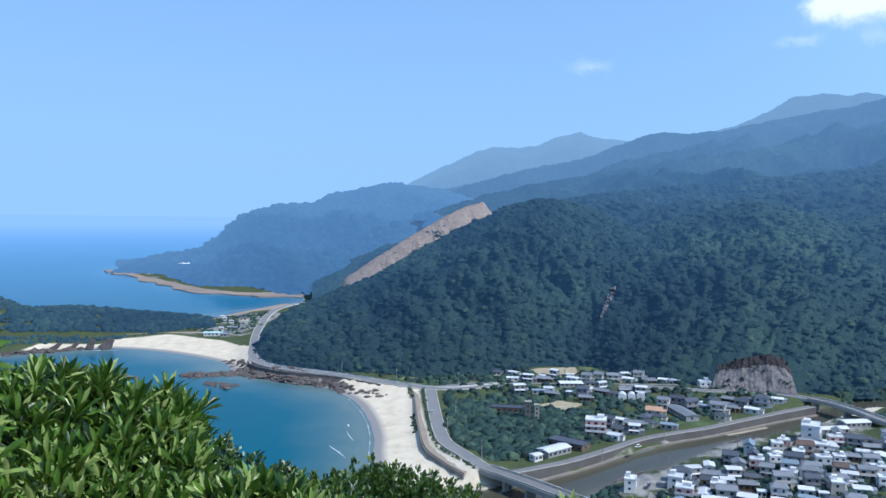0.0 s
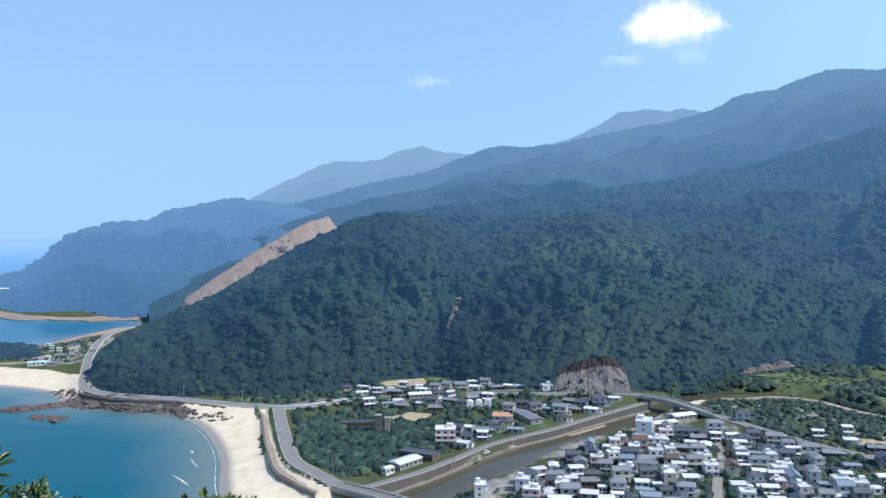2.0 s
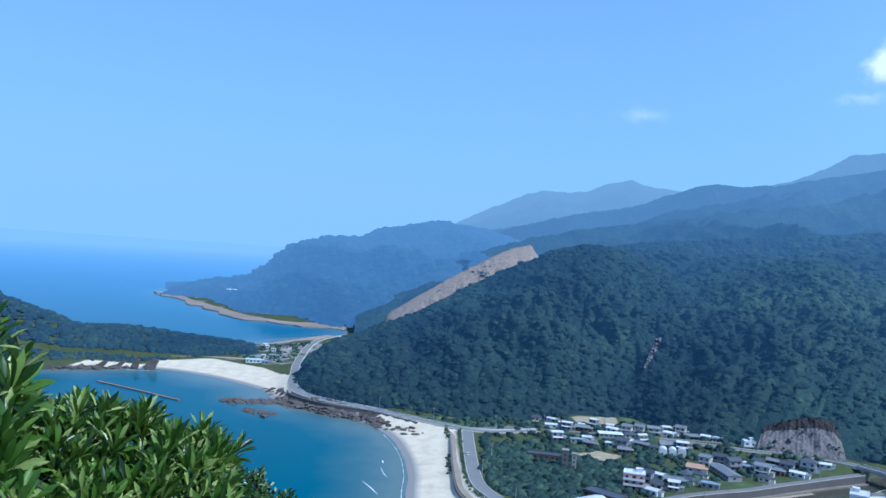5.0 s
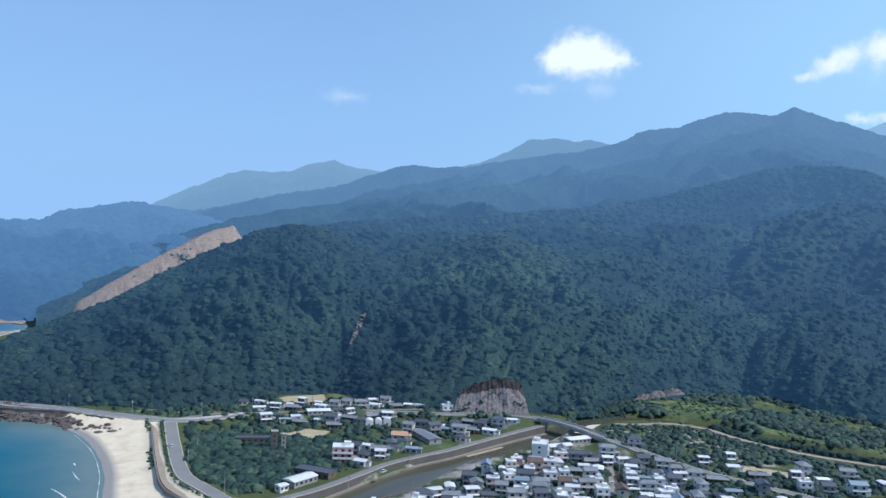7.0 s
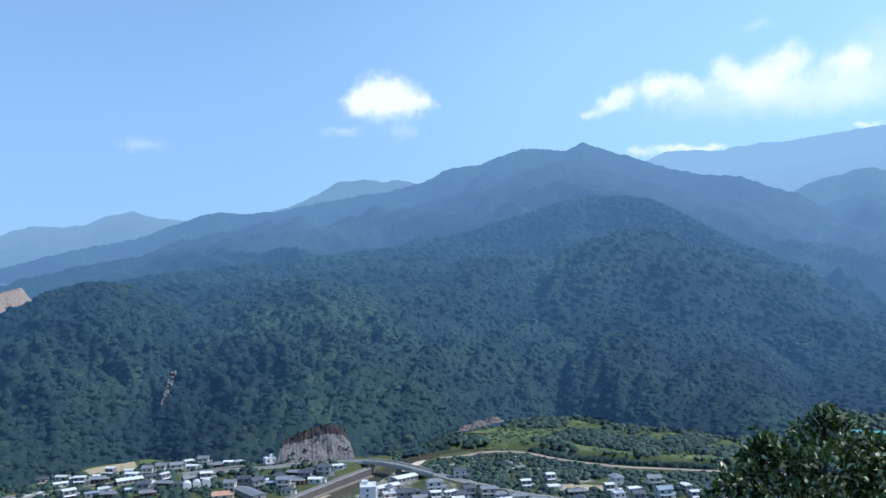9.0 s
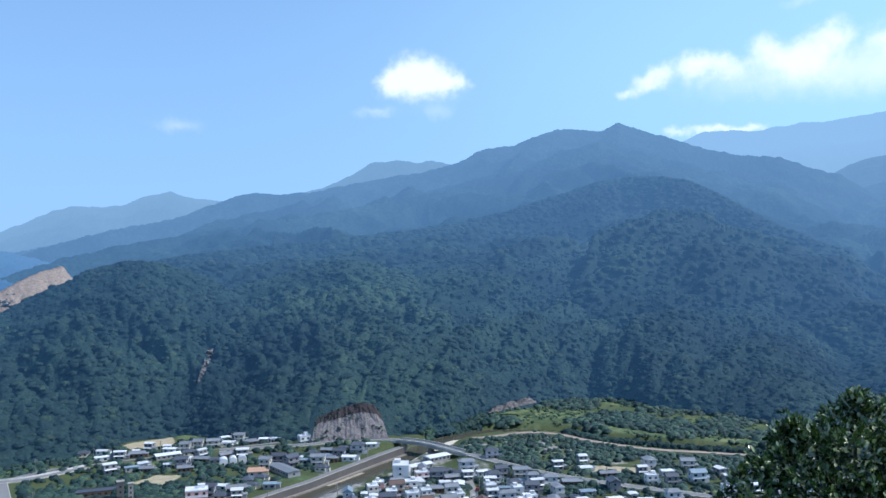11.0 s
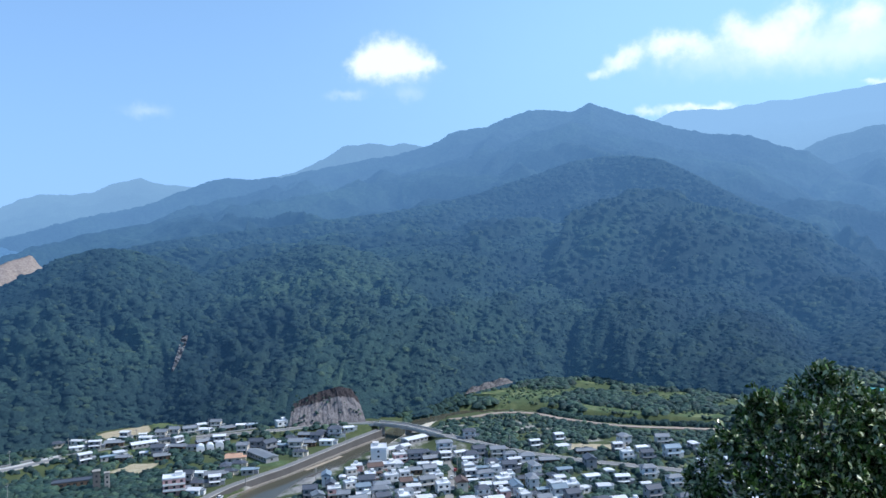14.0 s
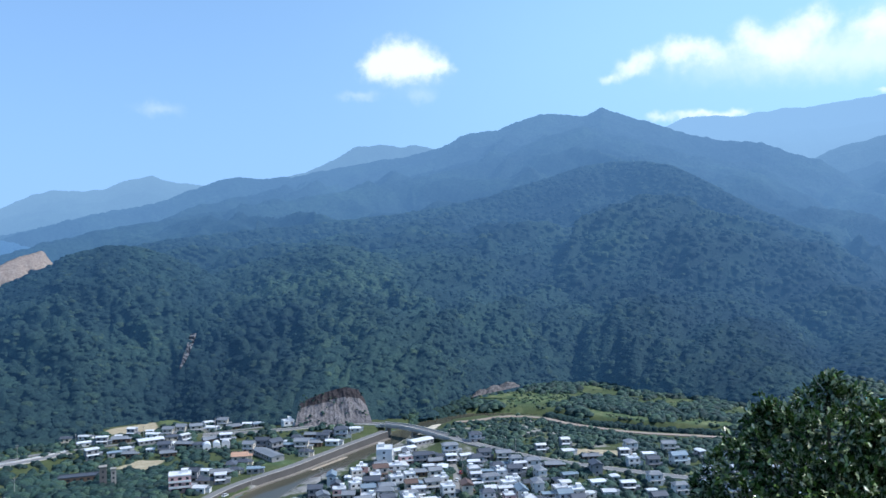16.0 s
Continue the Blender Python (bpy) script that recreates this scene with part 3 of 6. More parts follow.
def ridge(name, crest, crest_r, foot_r, foot_z, mat, label, seed, rows=90, step=0.12, power=0.85, relief=0.0, canopy=0.0, back=500.0, lean=0.45, kind="structure"):
    """A mountain side that rises from its foot to its crest and falls away behind. crest: (azimuth, elevation as seen from the lookout);
    crest_r and foot_r: distances by azimuth."""
    ca, ce = crest_curve(crest)
    az = np.arange(ca[0], ca[-1] + step, step)
    el = np.interp(az, ca, ce)
    el = np.convolve(np.pad(el, 1, mode="edge"), np.ones(3) / 3, "valid")
    cr = np.interp(az, *zip(*crest_r))
    fr = np.interp(az, *zip(*foot_r))
    cz = EYE + cr * np.tan(np.radians(el))
    s = np.concatenate([np.linspace(0, 1, rows), 1 + np.linspace(0.06, 1.0, 8)])
    S, A = np.meshgrid(s, az, indexing="ij")
    front = np.clip(S, 0, 1)
    R = fr + (cr - fr) * front + np.clip(S - 1, 0, 1) * back
    Z = foot_z + (cz - foot_z) * front ** power - np.clip(S - 1, 0, 1) * (cz - foot_z) * 0.9
    X, Y = np.sin(np.radians(A)) * R, np.cos(np.radians(A)) * R
    if relief:
        # spurs and gullies that run slantwise down the slope, with smaller ones on their flanks
        across = np.radians(A) * 1000 + lean * R + 70 * wave(X, Y, seed + 5, 300, 3)
        ribs = 1 - 2.2 * np.abs(wave(across, R * 0.42, seed, relief * 2.6, 4))
        small = 1 - 2.2 * np.abs(wave(across - 0.5 * R, R * 0.6, seed + 9, relief * 1.0, 3))
        Z = Z + (0.9 * ribs + 0.4 * small - 1.1 * front) * relief * np.sin(np.pi * front) ** 0.6 * np.clip((1 - front) * 7, 0, 1) * np.clip((cz - foot_z) / 100.0, 0, 1.0)
    if canopy:
        Z = Z + canopy * wave(X, Y, seed + 1, canopy * 5, 4, 0.7) * np.clip(front * 6, 0, 1)
    me = mesh_np(name, np.stack([X, Y, Z], -1).reshape(-1, 3), grid_faces(len(s), len(az)), mat)
    ob = tagged(new(name, me), label, "mountain", kind=kind)
    return ob, (S, A, X, Y, Z)


HILL_FOOT = [(-14, 690), (-13, 655), (-12, 632), (-11, 617), (-7, 602), (-1.5, 574), (3, 578), (5.0, 594), (6.2, 618), (9.4, 630), (10.4, 632), (12.8, 604), (15, 592), (18, 585), (23.5, 592), (27.4, 602), (30.5, 670), (34, 706), (37.5, 750), (40, 735), (42, 700), (45, 690), (49, 668), (55, 640), (62, 620)]
CREST_A = [(-13.2, -10.6), (-12.46, -10.0), (-12.05, -8.8), (-10.39, -7.6), (-7.9, -6.7), (-6.7, -6.1), (-4.98, -5.5), (-3.09, -4.4), (-0.81, -3.08), (1.09, -2.08), (2.21, -1.45), (3.17, -1.1), (4.1, -0.5), (6.6, 0.15),
           (8.42, 0.0), (10.0, -0.45), (12.0, -1.3), (14, -2.5), (17, -4.6), (20, -7)]
CREST_B = [(8, -5.0), (10, -3.4), (12.63, -2.1), (15.18, -1.2), (18.91, -0.3), (21.21, 0.05), (22.74, -0.2), (24.67, -0.8), (27, -1.8), (30, -3.6), (33, -6.0), (36, -8.6)]
SPUR_C = [(17, -3.5), (20, -1.6), (23, -0.6), (26, -0.1), (29, 0.15), (32, 0.3), (35.1, 0.3), (37.45, 0.15), (40.12, -0.5), (42.76, -1.0), (45.68, -2.35), (48.55, -3.05), (50.96, -4.4), (52.94, -6.2), (54.2, -7.9), (56, -9.8), (58, -10.8)]
SPUR_D = [(1, -4), (3, -1.8), (7, -0.2), (10, 0.4), (13, 0.8), (17, 1.2), (21, 1.6), (25, 2.0), (29, 2.6), (32.5, 3.4), (35.5, 4.3), (38.4, 5.2), (40.3, 5.45), (42.5, 5.4), (44.4, 5.1), (47.3, 3.5), (50.1, 1.85), (53.5, 0.4), (55.1, -0.9), (58, -3.2), (62, -6)]
SPUR_E = [(-9, -5.0), (-7, -3.9), (-4, -2.4), (-2, -1.5), (0, -0.6), (4, 0.6), (8, 1.4), (12, 2.1), (15, 2.6), (19, 3.2), (23, 3.9), (27, 4.6), (30, 5.2), (33, 6.0), (36, 7.2), (38.5, 7.9), (41, 7.2), (44, 6.3), (47, 5.0), (50, 4.3), (53, 2.6), (56, 0.6), (60, -2), (63, -4)]
VALLEY_R = [(44, -6.5), (47, -5.2), (50, -4.2), (53, -3.4), (56, -2.8), (60, -2.2), (64, -2)]
MAIN = [(-10, -6.0), (-6, -2.4), (-2, 0.2), (2.8, 1.25), (5.1, 1.95), (8.12, 2.55), (10.0, 3.0), (11.6, 3.6), (12.9, 4.05), (14.1, 4.55), (14.9, 4.65), (16.3, 4.5), (18.96, 4.75), (20, 4.95), (22.8, 5.5), (26.7, 6.15), (28.7, 6.7), (30.7, 7.6),
        (32.7, 7.82), (34.3, 8.45), (35.6, 8.74), (37, 8.72), (38.6, 8.6), (39.4, 8.95), (39.8, 9.15), (40.3, 8.85), (41, 8.6), (43.1, 7.92), (45.3, 7.12), (47.8, 6.55), (49.9, 6.3), (51.3, 5.75), (53.3, 5.1), (55.6, 3.5), (58.3, 1.3), (61, -1)]
COAST_RIDGE = [(-21.7, -5.2), (-21.1, -4.7), (-19.5, -4.05), (-16.3, -3.5), (-15.2, -2.85), (-14.5, -2.0), (-13.8, -1.35), (-12.3, -0.8), (-10.4, -0.42), (-9.0, -0.48), (-8.3, -0.1), (-7.3, 0.3), (-5.8, 0.6), (-4.3, 1.0), (-2.3, 0.9), (-0.5, 0.7), (1.5, 0.2), (4, -0.8), (7, -2.4), (10, -4), (13, -5), (16, -6)]
FAR_LEFT = [(-5, -0.3), (-3.9, 0.35), (-2.3, 1.05), (-0.15, 2.2), (0.8, 2.55), (2.1, 3.2), (3.4, 3.6), (5, 3.55), (6.5, 3.7), (7.6, 4.25), (8.7, 4.45), (9.3, 4.68), (9.9, 4.45), (10.7, 4.2), (12.7, 4.05), (15, 3.5)]
FAR_MID = [(16, 4.2), (18.2, 4.7), (19.7, 5.1), (21.3, 5.85), (22.8, 6.72), (25.2, 6.85), (25.95, 6.6), (26.7, 6.88), (27.5, 6.7), (29.1, 6.4), (31, 6)]
FAR_RIGHT = [(48, 2.5), (50.6, 3.8), (53.3, 5.25), (54.7, 5.85), (55.8, 6.05), (56.9, 6.36), (57.6, 6.42), (59.0, 5.98), (60.9, 5.1), (64, 4)]
FARTHEST = [(38, 7.0), (43.0, 7.4), (44.2, 7.7), (44.8, 8.05), (45.3, 8.22), (46.2, 8.17), (47.1, 8.22), (48.0, 8.1), (48.9, 8.07), (49.7, 8.32), (50.4, 8.24), (51.2, 8.45), (52.4, 8.35), (53.8, 8.5), (55.6, 8.65), (57.0, 8.82), (59.1, 8.92), (64, 9.2)]

# Forest with distance haze glowing in it, nearer hills and headland wood included
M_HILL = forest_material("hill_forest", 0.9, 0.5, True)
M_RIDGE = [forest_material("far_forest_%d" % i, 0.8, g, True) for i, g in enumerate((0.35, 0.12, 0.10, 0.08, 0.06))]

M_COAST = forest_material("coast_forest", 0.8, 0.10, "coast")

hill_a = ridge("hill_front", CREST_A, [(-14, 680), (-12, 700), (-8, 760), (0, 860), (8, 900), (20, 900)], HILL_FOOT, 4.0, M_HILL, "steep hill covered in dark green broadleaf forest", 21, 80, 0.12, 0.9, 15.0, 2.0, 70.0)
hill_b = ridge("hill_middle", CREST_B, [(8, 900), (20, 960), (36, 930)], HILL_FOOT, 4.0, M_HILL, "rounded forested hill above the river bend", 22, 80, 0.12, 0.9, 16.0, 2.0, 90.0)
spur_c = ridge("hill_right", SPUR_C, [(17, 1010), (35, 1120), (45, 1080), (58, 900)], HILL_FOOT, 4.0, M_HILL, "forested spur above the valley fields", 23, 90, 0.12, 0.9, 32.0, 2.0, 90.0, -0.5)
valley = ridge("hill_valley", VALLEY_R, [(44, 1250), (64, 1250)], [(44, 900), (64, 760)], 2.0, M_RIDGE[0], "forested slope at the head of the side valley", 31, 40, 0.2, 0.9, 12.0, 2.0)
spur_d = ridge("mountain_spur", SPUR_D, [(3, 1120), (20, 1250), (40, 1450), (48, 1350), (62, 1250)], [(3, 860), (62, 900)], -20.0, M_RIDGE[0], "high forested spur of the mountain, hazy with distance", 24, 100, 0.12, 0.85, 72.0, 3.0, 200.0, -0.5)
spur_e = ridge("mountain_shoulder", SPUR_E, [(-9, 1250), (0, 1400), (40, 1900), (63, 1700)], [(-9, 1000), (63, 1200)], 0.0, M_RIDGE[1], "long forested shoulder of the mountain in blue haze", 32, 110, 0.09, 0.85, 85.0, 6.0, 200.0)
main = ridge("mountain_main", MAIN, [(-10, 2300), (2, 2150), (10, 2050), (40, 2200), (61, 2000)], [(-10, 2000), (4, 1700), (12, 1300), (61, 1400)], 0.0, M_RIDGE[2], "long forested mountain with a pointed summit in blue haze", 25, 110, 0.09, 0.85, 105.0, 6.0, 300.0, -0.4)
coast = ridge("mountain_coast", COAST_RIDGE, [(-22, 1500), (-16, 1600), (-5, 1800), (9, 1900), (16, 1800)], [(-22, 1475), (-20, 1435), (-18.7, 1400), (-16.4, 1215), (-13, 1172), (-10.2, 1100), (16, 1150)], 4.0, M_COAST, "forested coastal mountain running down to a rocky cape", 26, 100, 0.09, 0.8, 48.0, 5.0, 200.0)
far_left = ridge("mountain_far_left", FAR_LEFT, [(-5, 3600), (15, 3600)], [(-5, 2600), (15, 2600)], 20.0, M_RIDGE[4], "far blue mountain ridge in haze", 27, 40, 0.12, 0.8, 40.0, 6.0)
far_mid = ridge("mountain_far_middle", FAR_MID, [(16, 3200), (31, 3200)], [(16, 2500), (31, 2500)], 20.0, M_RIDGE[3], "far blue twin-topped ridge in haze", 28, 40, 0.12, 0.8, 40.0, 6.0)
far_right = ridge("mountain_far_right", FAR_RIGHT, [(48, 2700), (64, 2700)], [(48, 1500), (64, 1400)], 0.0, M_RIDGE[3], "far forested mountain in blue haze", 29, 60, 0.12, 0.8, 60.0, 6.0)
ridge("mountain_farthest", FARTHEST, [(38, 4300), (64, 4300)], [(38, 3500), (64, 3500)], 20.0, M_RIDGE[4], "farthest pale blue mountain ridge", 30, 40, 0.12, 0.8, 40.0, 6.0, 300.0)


# ---------------- woods: crowns scattered over the hills ----------------
def crown_shape(seed, sides=7):
    """A lumpy low dome of leaves, about 1 m in radius."""
    rng = random.Random(seed)
    v, f = [], []
    lean = rng.uniform(0, 6.28)
    for z, r in ((-0.45, 1.05), (0.1, 0.9), (0.44, 0.55)):
        for k in range(sides):
            a = 6.2832 * (k + rng.uniform(-0.25, 0.25)) / sides + lean
            q = r * rng.uniform(0.6, 1.3)
            v.append((math.cos(a) * q, math.sin(a) * q, z + rng.uniform(-0.2, 0.2)))
    v.append((rng.uniform(-0.2, 0.2), rng.uniform(-0.2, 0.2), 0.58))
    for ring in range(2):
        for k in range(sides):
            a, c = ring * sides + k, ring * sides + (k + 1) % sides
            f += [(a, c, c + sides), (a, c + sides, a + sides)]
    f += [(2 * sides + k, 2 * sides + (k + 1) % sides, 3 * sides) for k in range(sides)]
    return np.array(v), np.array(f)


CROWNS = [crown_shape(i, 7 + i % 3) for i in range(12)]


def woods(name, places, radii, mat, label, seed, flat=1.0, shapes=CROWNS):
    """Many crowns joined into one object."""
    rng = np.random.RandomState(seed)
    vs, fs, base = [], [], 0
    for p, r in zip(places, radii):
        v, f = shapes[rng.randint(len(shapes))]
        a = rng.rand() * 6.283
        c, s = math.cos(a), math.sin(a)
        w = np.stack([(v[:, 0] * c - v[:, 1] * s) * r, (v[:, 0] * s + v[:, 1] * c) * r, v[:, 2] * r * flat * (0.8 + 0.5 * rng.rand())], -1) + p
        vs.append(w)
        fs.append(f + base)
        base += len(v)
    me = mesh_np(name, np.concatenate(vs), np.concatenate(fs), mat, smooth=True)
    return tagged(new(name, me), label, "trees", kind="stuff")


def cover(sheet, spacing, seed, lo=0.0, hi=1.06, keep=None):
    """Jittered places over a hillside, about spacing metres apart."""
    S, A, X, Y, Z = sheet
    rng = np.random.RandomState(seed)
    out = []
    r0 = np.hypot(X, Y)
    nrow = int(np.sum((S[:, 0] <= hi)))
    d_r = np.hypot(np.diff(r0[:nrow].mean(1)), np.diff(Z[:nrow].mean(1)))
    cum = np.concatenate([[0], np.cumsum(d_r)])
    m = int(cum[-1] / (spacing * 0.8))
    for t in np.linspace(0, cum[-1], m):
        row = np.interp(t, cum, np.arange(nrow))
        i = int(min(row, nrow - 2))
        q = row - i
        line = np.stack([X[i] * (1 - q) + X[i + 1] * q, Y[i] * (1 - q) + Y[i + 1] * q, Z[i] * (1 - q) + Z[i + 1] * q], -1)
        if S[i, 0] < lo:
            continue
        length = np.concatenate([[0], np.cumsum(np.hypot(*np.diff(line[:, :2], axis=0).T))])
        u = np.arange(rng.rand() * spacing, length[-1], spacing) + rng.uniform(-0.4, 0.4, len(np.arange(rng.rand() * 0, length[-1], spacing)))[:1]
        u = u + rng.uniform(-0.45, 0.45, len(u)) * spacing
        for w in u:
            j = np.interp(w, length, np.arange(len(line)))
            jj = int(min(j, len(line) - 2))
            p = line[jj] * (1 - (j - jj)) + line[jj + 1] * (j - jj)
            if keep is None or keep(p):
                out.append(p + [0, rng.uniform(-2, 2), rng.uniform(-0.5, 1.5)])
    return np.array(out)


def bearing(p):
    """Azimuth and elevation of a place as seen from the lookout, in degrees."""
    return math.degrees(math.atan2(p[0], p[1])), math.degrees(math.atan2(p[2] - EYE, math.hypot(p[0], p[1])))


SLIDE = [(11.85, -5.8), (11.6, -6.6), (11.2, -7.6), (10.75, -8.5), (10.45, -9.4)]  # bearings of a small landslide


def clear_slope(p):
    """Keeps crowns off the rock cutting and the landslide."""
    a, e = bearing(p)
    if 18.0 < a < 24.2 and math.hypot(p[0], p[1]) < 615:
        return False
    w = np.interp(-e, [5.8, 7.6, 8.4], [0.36, 0.30, 0.10])
    return not (-8.3 < e < -5.6 and abs(a - np.interp(-e, [-s[1] for s in SLIDE], [s[0] for s in SLIDE])) < w)


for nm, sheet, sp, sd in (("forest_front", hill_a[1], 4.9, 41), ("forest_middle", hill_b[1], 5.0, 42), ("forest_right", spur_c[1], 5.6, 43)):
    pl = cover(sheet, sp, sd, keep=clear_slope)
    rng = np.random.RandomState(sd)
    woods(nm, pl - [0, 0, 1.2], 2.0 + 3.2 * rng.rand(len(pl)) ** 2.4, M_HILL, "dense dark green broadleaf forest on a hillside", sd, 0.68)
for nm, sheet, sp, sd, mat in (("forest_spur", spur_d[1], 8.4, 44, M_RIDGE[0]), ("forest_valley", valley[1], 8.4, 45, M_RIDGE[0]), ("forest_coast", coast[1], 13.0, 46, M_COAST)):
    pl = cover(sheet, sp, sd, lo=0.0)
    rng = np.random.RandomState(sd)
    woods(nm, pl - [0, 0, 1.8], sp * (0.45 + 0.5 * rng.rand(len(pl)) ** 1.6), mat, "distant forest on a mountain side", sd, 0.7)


# ---------------- bare slopes ----------------
def earth_material(name, a, b, c):
    n = Nodes(name)
    fine = n.noise(0.4, 7.0, 0.75)
    streak = n.add("ShaderNodeMapping")
    streak.inputs["Scale"].default_value = (0.5, 0.5, 0.06)
    n.link(n.coords(), streak.inputs[0])
    runs = n.noise(1.0, 5.0, 0.7, streak.outputs[0])
    col = n.ramp(n.math("ADD", n.math("MULTIPLY", fine, 0.5), n.math("MULTIPLY", runs, 0.5)), [(0.3, a), (0.5, b), (0.68, c)])
    n.bump(fine, 0.8, 0.8)
    return n.done(col, 0.95, spec=0.15)


M_EARTH = earth_material("bare_earth", (0.15, 0.125, 0.112), (0.28, 0.235, 0.212), (0.40, 0.36, 0.33))
M_BROW = earth_material("overgrown_brow", (0.030, 0.028, 0.030), (0.058, 0.050, 0.052), (0.10, 0.082, 0.085))
# Slide earth is greyed towards blue: distance haze put into its colour
M_SLIDE = earth_material("slide_earth", (0.085, 0.088, 0.098), (0.16, 0.165, 0.18), (0.27, 0.275, 0.29))
M_CUT = earth_material("sprayed_rock_face", (0.075, 0.068, 0.068), (0.19, 0.175, 0.175), (0.30, 0.285, 0.285))

slope_sheet = ridge("earth_slope", [(-7.3, -6.6), (-7.0, -6.0), (-6.7, -5.55), (-5.1, -4.45), (-3.2, -3.25), (-2.4, -2.72), (-0.9, -1.85), (0.6, -0.95), (1.4, -0.6), (2.2, -0.36), (2.85, -0.2), (3.4, -1.0)],
      [(-8, 900), (3.4, 1000)], [(-8, 740), (3.4, 860)], 10.0, M_EARTH, "bare orange-brown earth slope cut into the hillside", 51, 40, 0.08, 0.9, 5.0, 1.6, 60.0)[1]
pl = cover(slope_sheet, 5.0, 52, hi=1.0, keep=lambda p: float(wave(p[0], p[1] + p[2] * 2.0, 53, 34, 3)) > 0.44)
woods("slope_scrub", pl - [0, 0, 0.6], 1.2 + 2.2 * np.random.RandomState(54).rand(len(pl)) ** 2, M_HILL, "patches of scrub growing over the earth slope", 54, 0.7)


def rock_cutting():
    """A steep cutting above the road: ribs of sprayed concrete with an overgrown, darker brow."""
    nu, nv = 140, 24
    u, v = np.meshgrid(np.linspace(0, 1, nu), np.linspace(0, 1, nv))
    az = 18.45 + (23.75 - 18.45) * u + (0.32 - 0.85 * u) * v
    top = np.interp(u, [0, 0.12, 0.35, 0.7, 0.9, 1], [-10.75, -10.5, -10.1, -9.75, -9.95, -10.6])
    el = -12.25 + (top + 12.25) * v
    r = 566 + 16 * v + 0.1 * np.sin(u * 120 + 2 * wave(u * 9, v, 63, 1.5)) * np.sin(np.pi * v) ** 0.3 + 2.2 * wave(u * 60, v * 20, 61, 9, 4)
    z = EYE + r * np.tan(np.radians(el))
    me = mesh_np("rock_cutting", place(az, r, z).reshape(-1, 3), grid_faces(nv, nu), M_CUT, smooth=False)
    me.materials.append(M_BROW)
    ragged = 0.70 + 0.07 * wave(u * 40, v * 0, 64, 5, 4)
    me.polygons.foreach_set("material_index", (v > ragged)[:-1, :-1].ravel().astype(np.int32))
    tagged(new("rock_cutting", me), "steep grey-brown rock cutting with ribs of sprayed concrete", "cliff", kind="structure")


rock_cutting()


def cutting_shrubs():
    r = np.random.RandomState(66)
    u, v = r.rand(46), r.rand(46) ** 0.8
    az = 18.45 + 5.3 * u + (0.32 - 0.85 * u) * v
    el = -12.25 + 2.2 * v
    rad = 565 + 16 * v
    woods("cutting_shrubs", place(az, rad, EYE + rad * np.tan(np.radians(el))), r.uniform(0.4, 1.3, 46), M_FOREST, "small dark shrubs clinging to the rock cutting", 66)


cutting_shrubs()

def landslide():
    S, A, X, Y, Z = hill_a[1]
    E = np.degrees(np.arctan2(Z - EYE, np.hypot(X, Y)))
    rows = []
    for k in range(26):
        s = k / 25
        e = -8.1 + 2.3 * s
        a0 = np.interp(-e, [-q[1] for q in SLIDE], [q[0] for q in SLIDE])
        w = np.interp(s, [0, 0.35, 0.7, 1], [0.06, 0.16, 0.2, 0.22])
        row = []
        for q in np.linspace(-1, 1, 7):
            a = a0 + q * w
            col = int(np.argmin(np.abs(A[0] - a)))
            i = int(np.argmax(E[:, col] > e))
            r = math.hypot(X[i, col], Y[i, col]) - 6.5 + random.uniform(-0.6, 0.6)
            row.append(place(a, r, EYE + r * math.tan(radians(e))))
        rows.append(row)
    me = mesh_np("landslide", np.array(rows).reshape(-1, 3), grid_faces(26, 7), M_SLIDE, smooth=False)
    tagged(new("landslide", me), "narrow brown landslide scar among the trees", "landslide", kind="structure")


landslide()


M_BANK = earth_material("grey_cut_bank", (0.07, 0.065, 0.06), (0.19, 0.17, 0.16), (0.31, 0.28, 0.26))


def low_bank():
    """A pale cut bank behind the upper meadow."""
    u, v = np.meshgrid(np.linspace(0, 1, 70), np.linspace(0, 1, 10))
    az = 30.7 + 3.3 * u
    lo = np.interp(u, [0, 1], [-10.6, -9.9]) + 0.05 * wave(u * 50, 0 * v, 67, 6, 3)
    hi = np.interp(u, [0, 0.12, 0.5, 0.85, 1], [-10.5, -10.15, -9.8, -9.5, -9.75]) + 0.12 * wave(u * 50, 0 * v, 68, 4, 4)
    r = 665 + 6 * v + 1.6 * wave(u * 50, v * 10, 62, 4)
    me = mesh_np("cut_bank", place(az, r, EYE + r * np.tan(np.radians(lo + (hi - lo) * v))).reshape(-1, 3), grid_faces(10, 70), M_BANK, smooth=False)
    tagged(new("cut_bank", me), "low pale bank of cut rock behind a meadow", "bank", kind="structure")


low_bank()


# ---------------- roads, banks and bridges ----------------
def offset(line, d):
    tan = np.gradient(line, axis=0)
    return line + d * np.stack([-tan[:, 1], tan[:, 0]], -1) / np.linalg.norm(tan, axis=1)[:, None]


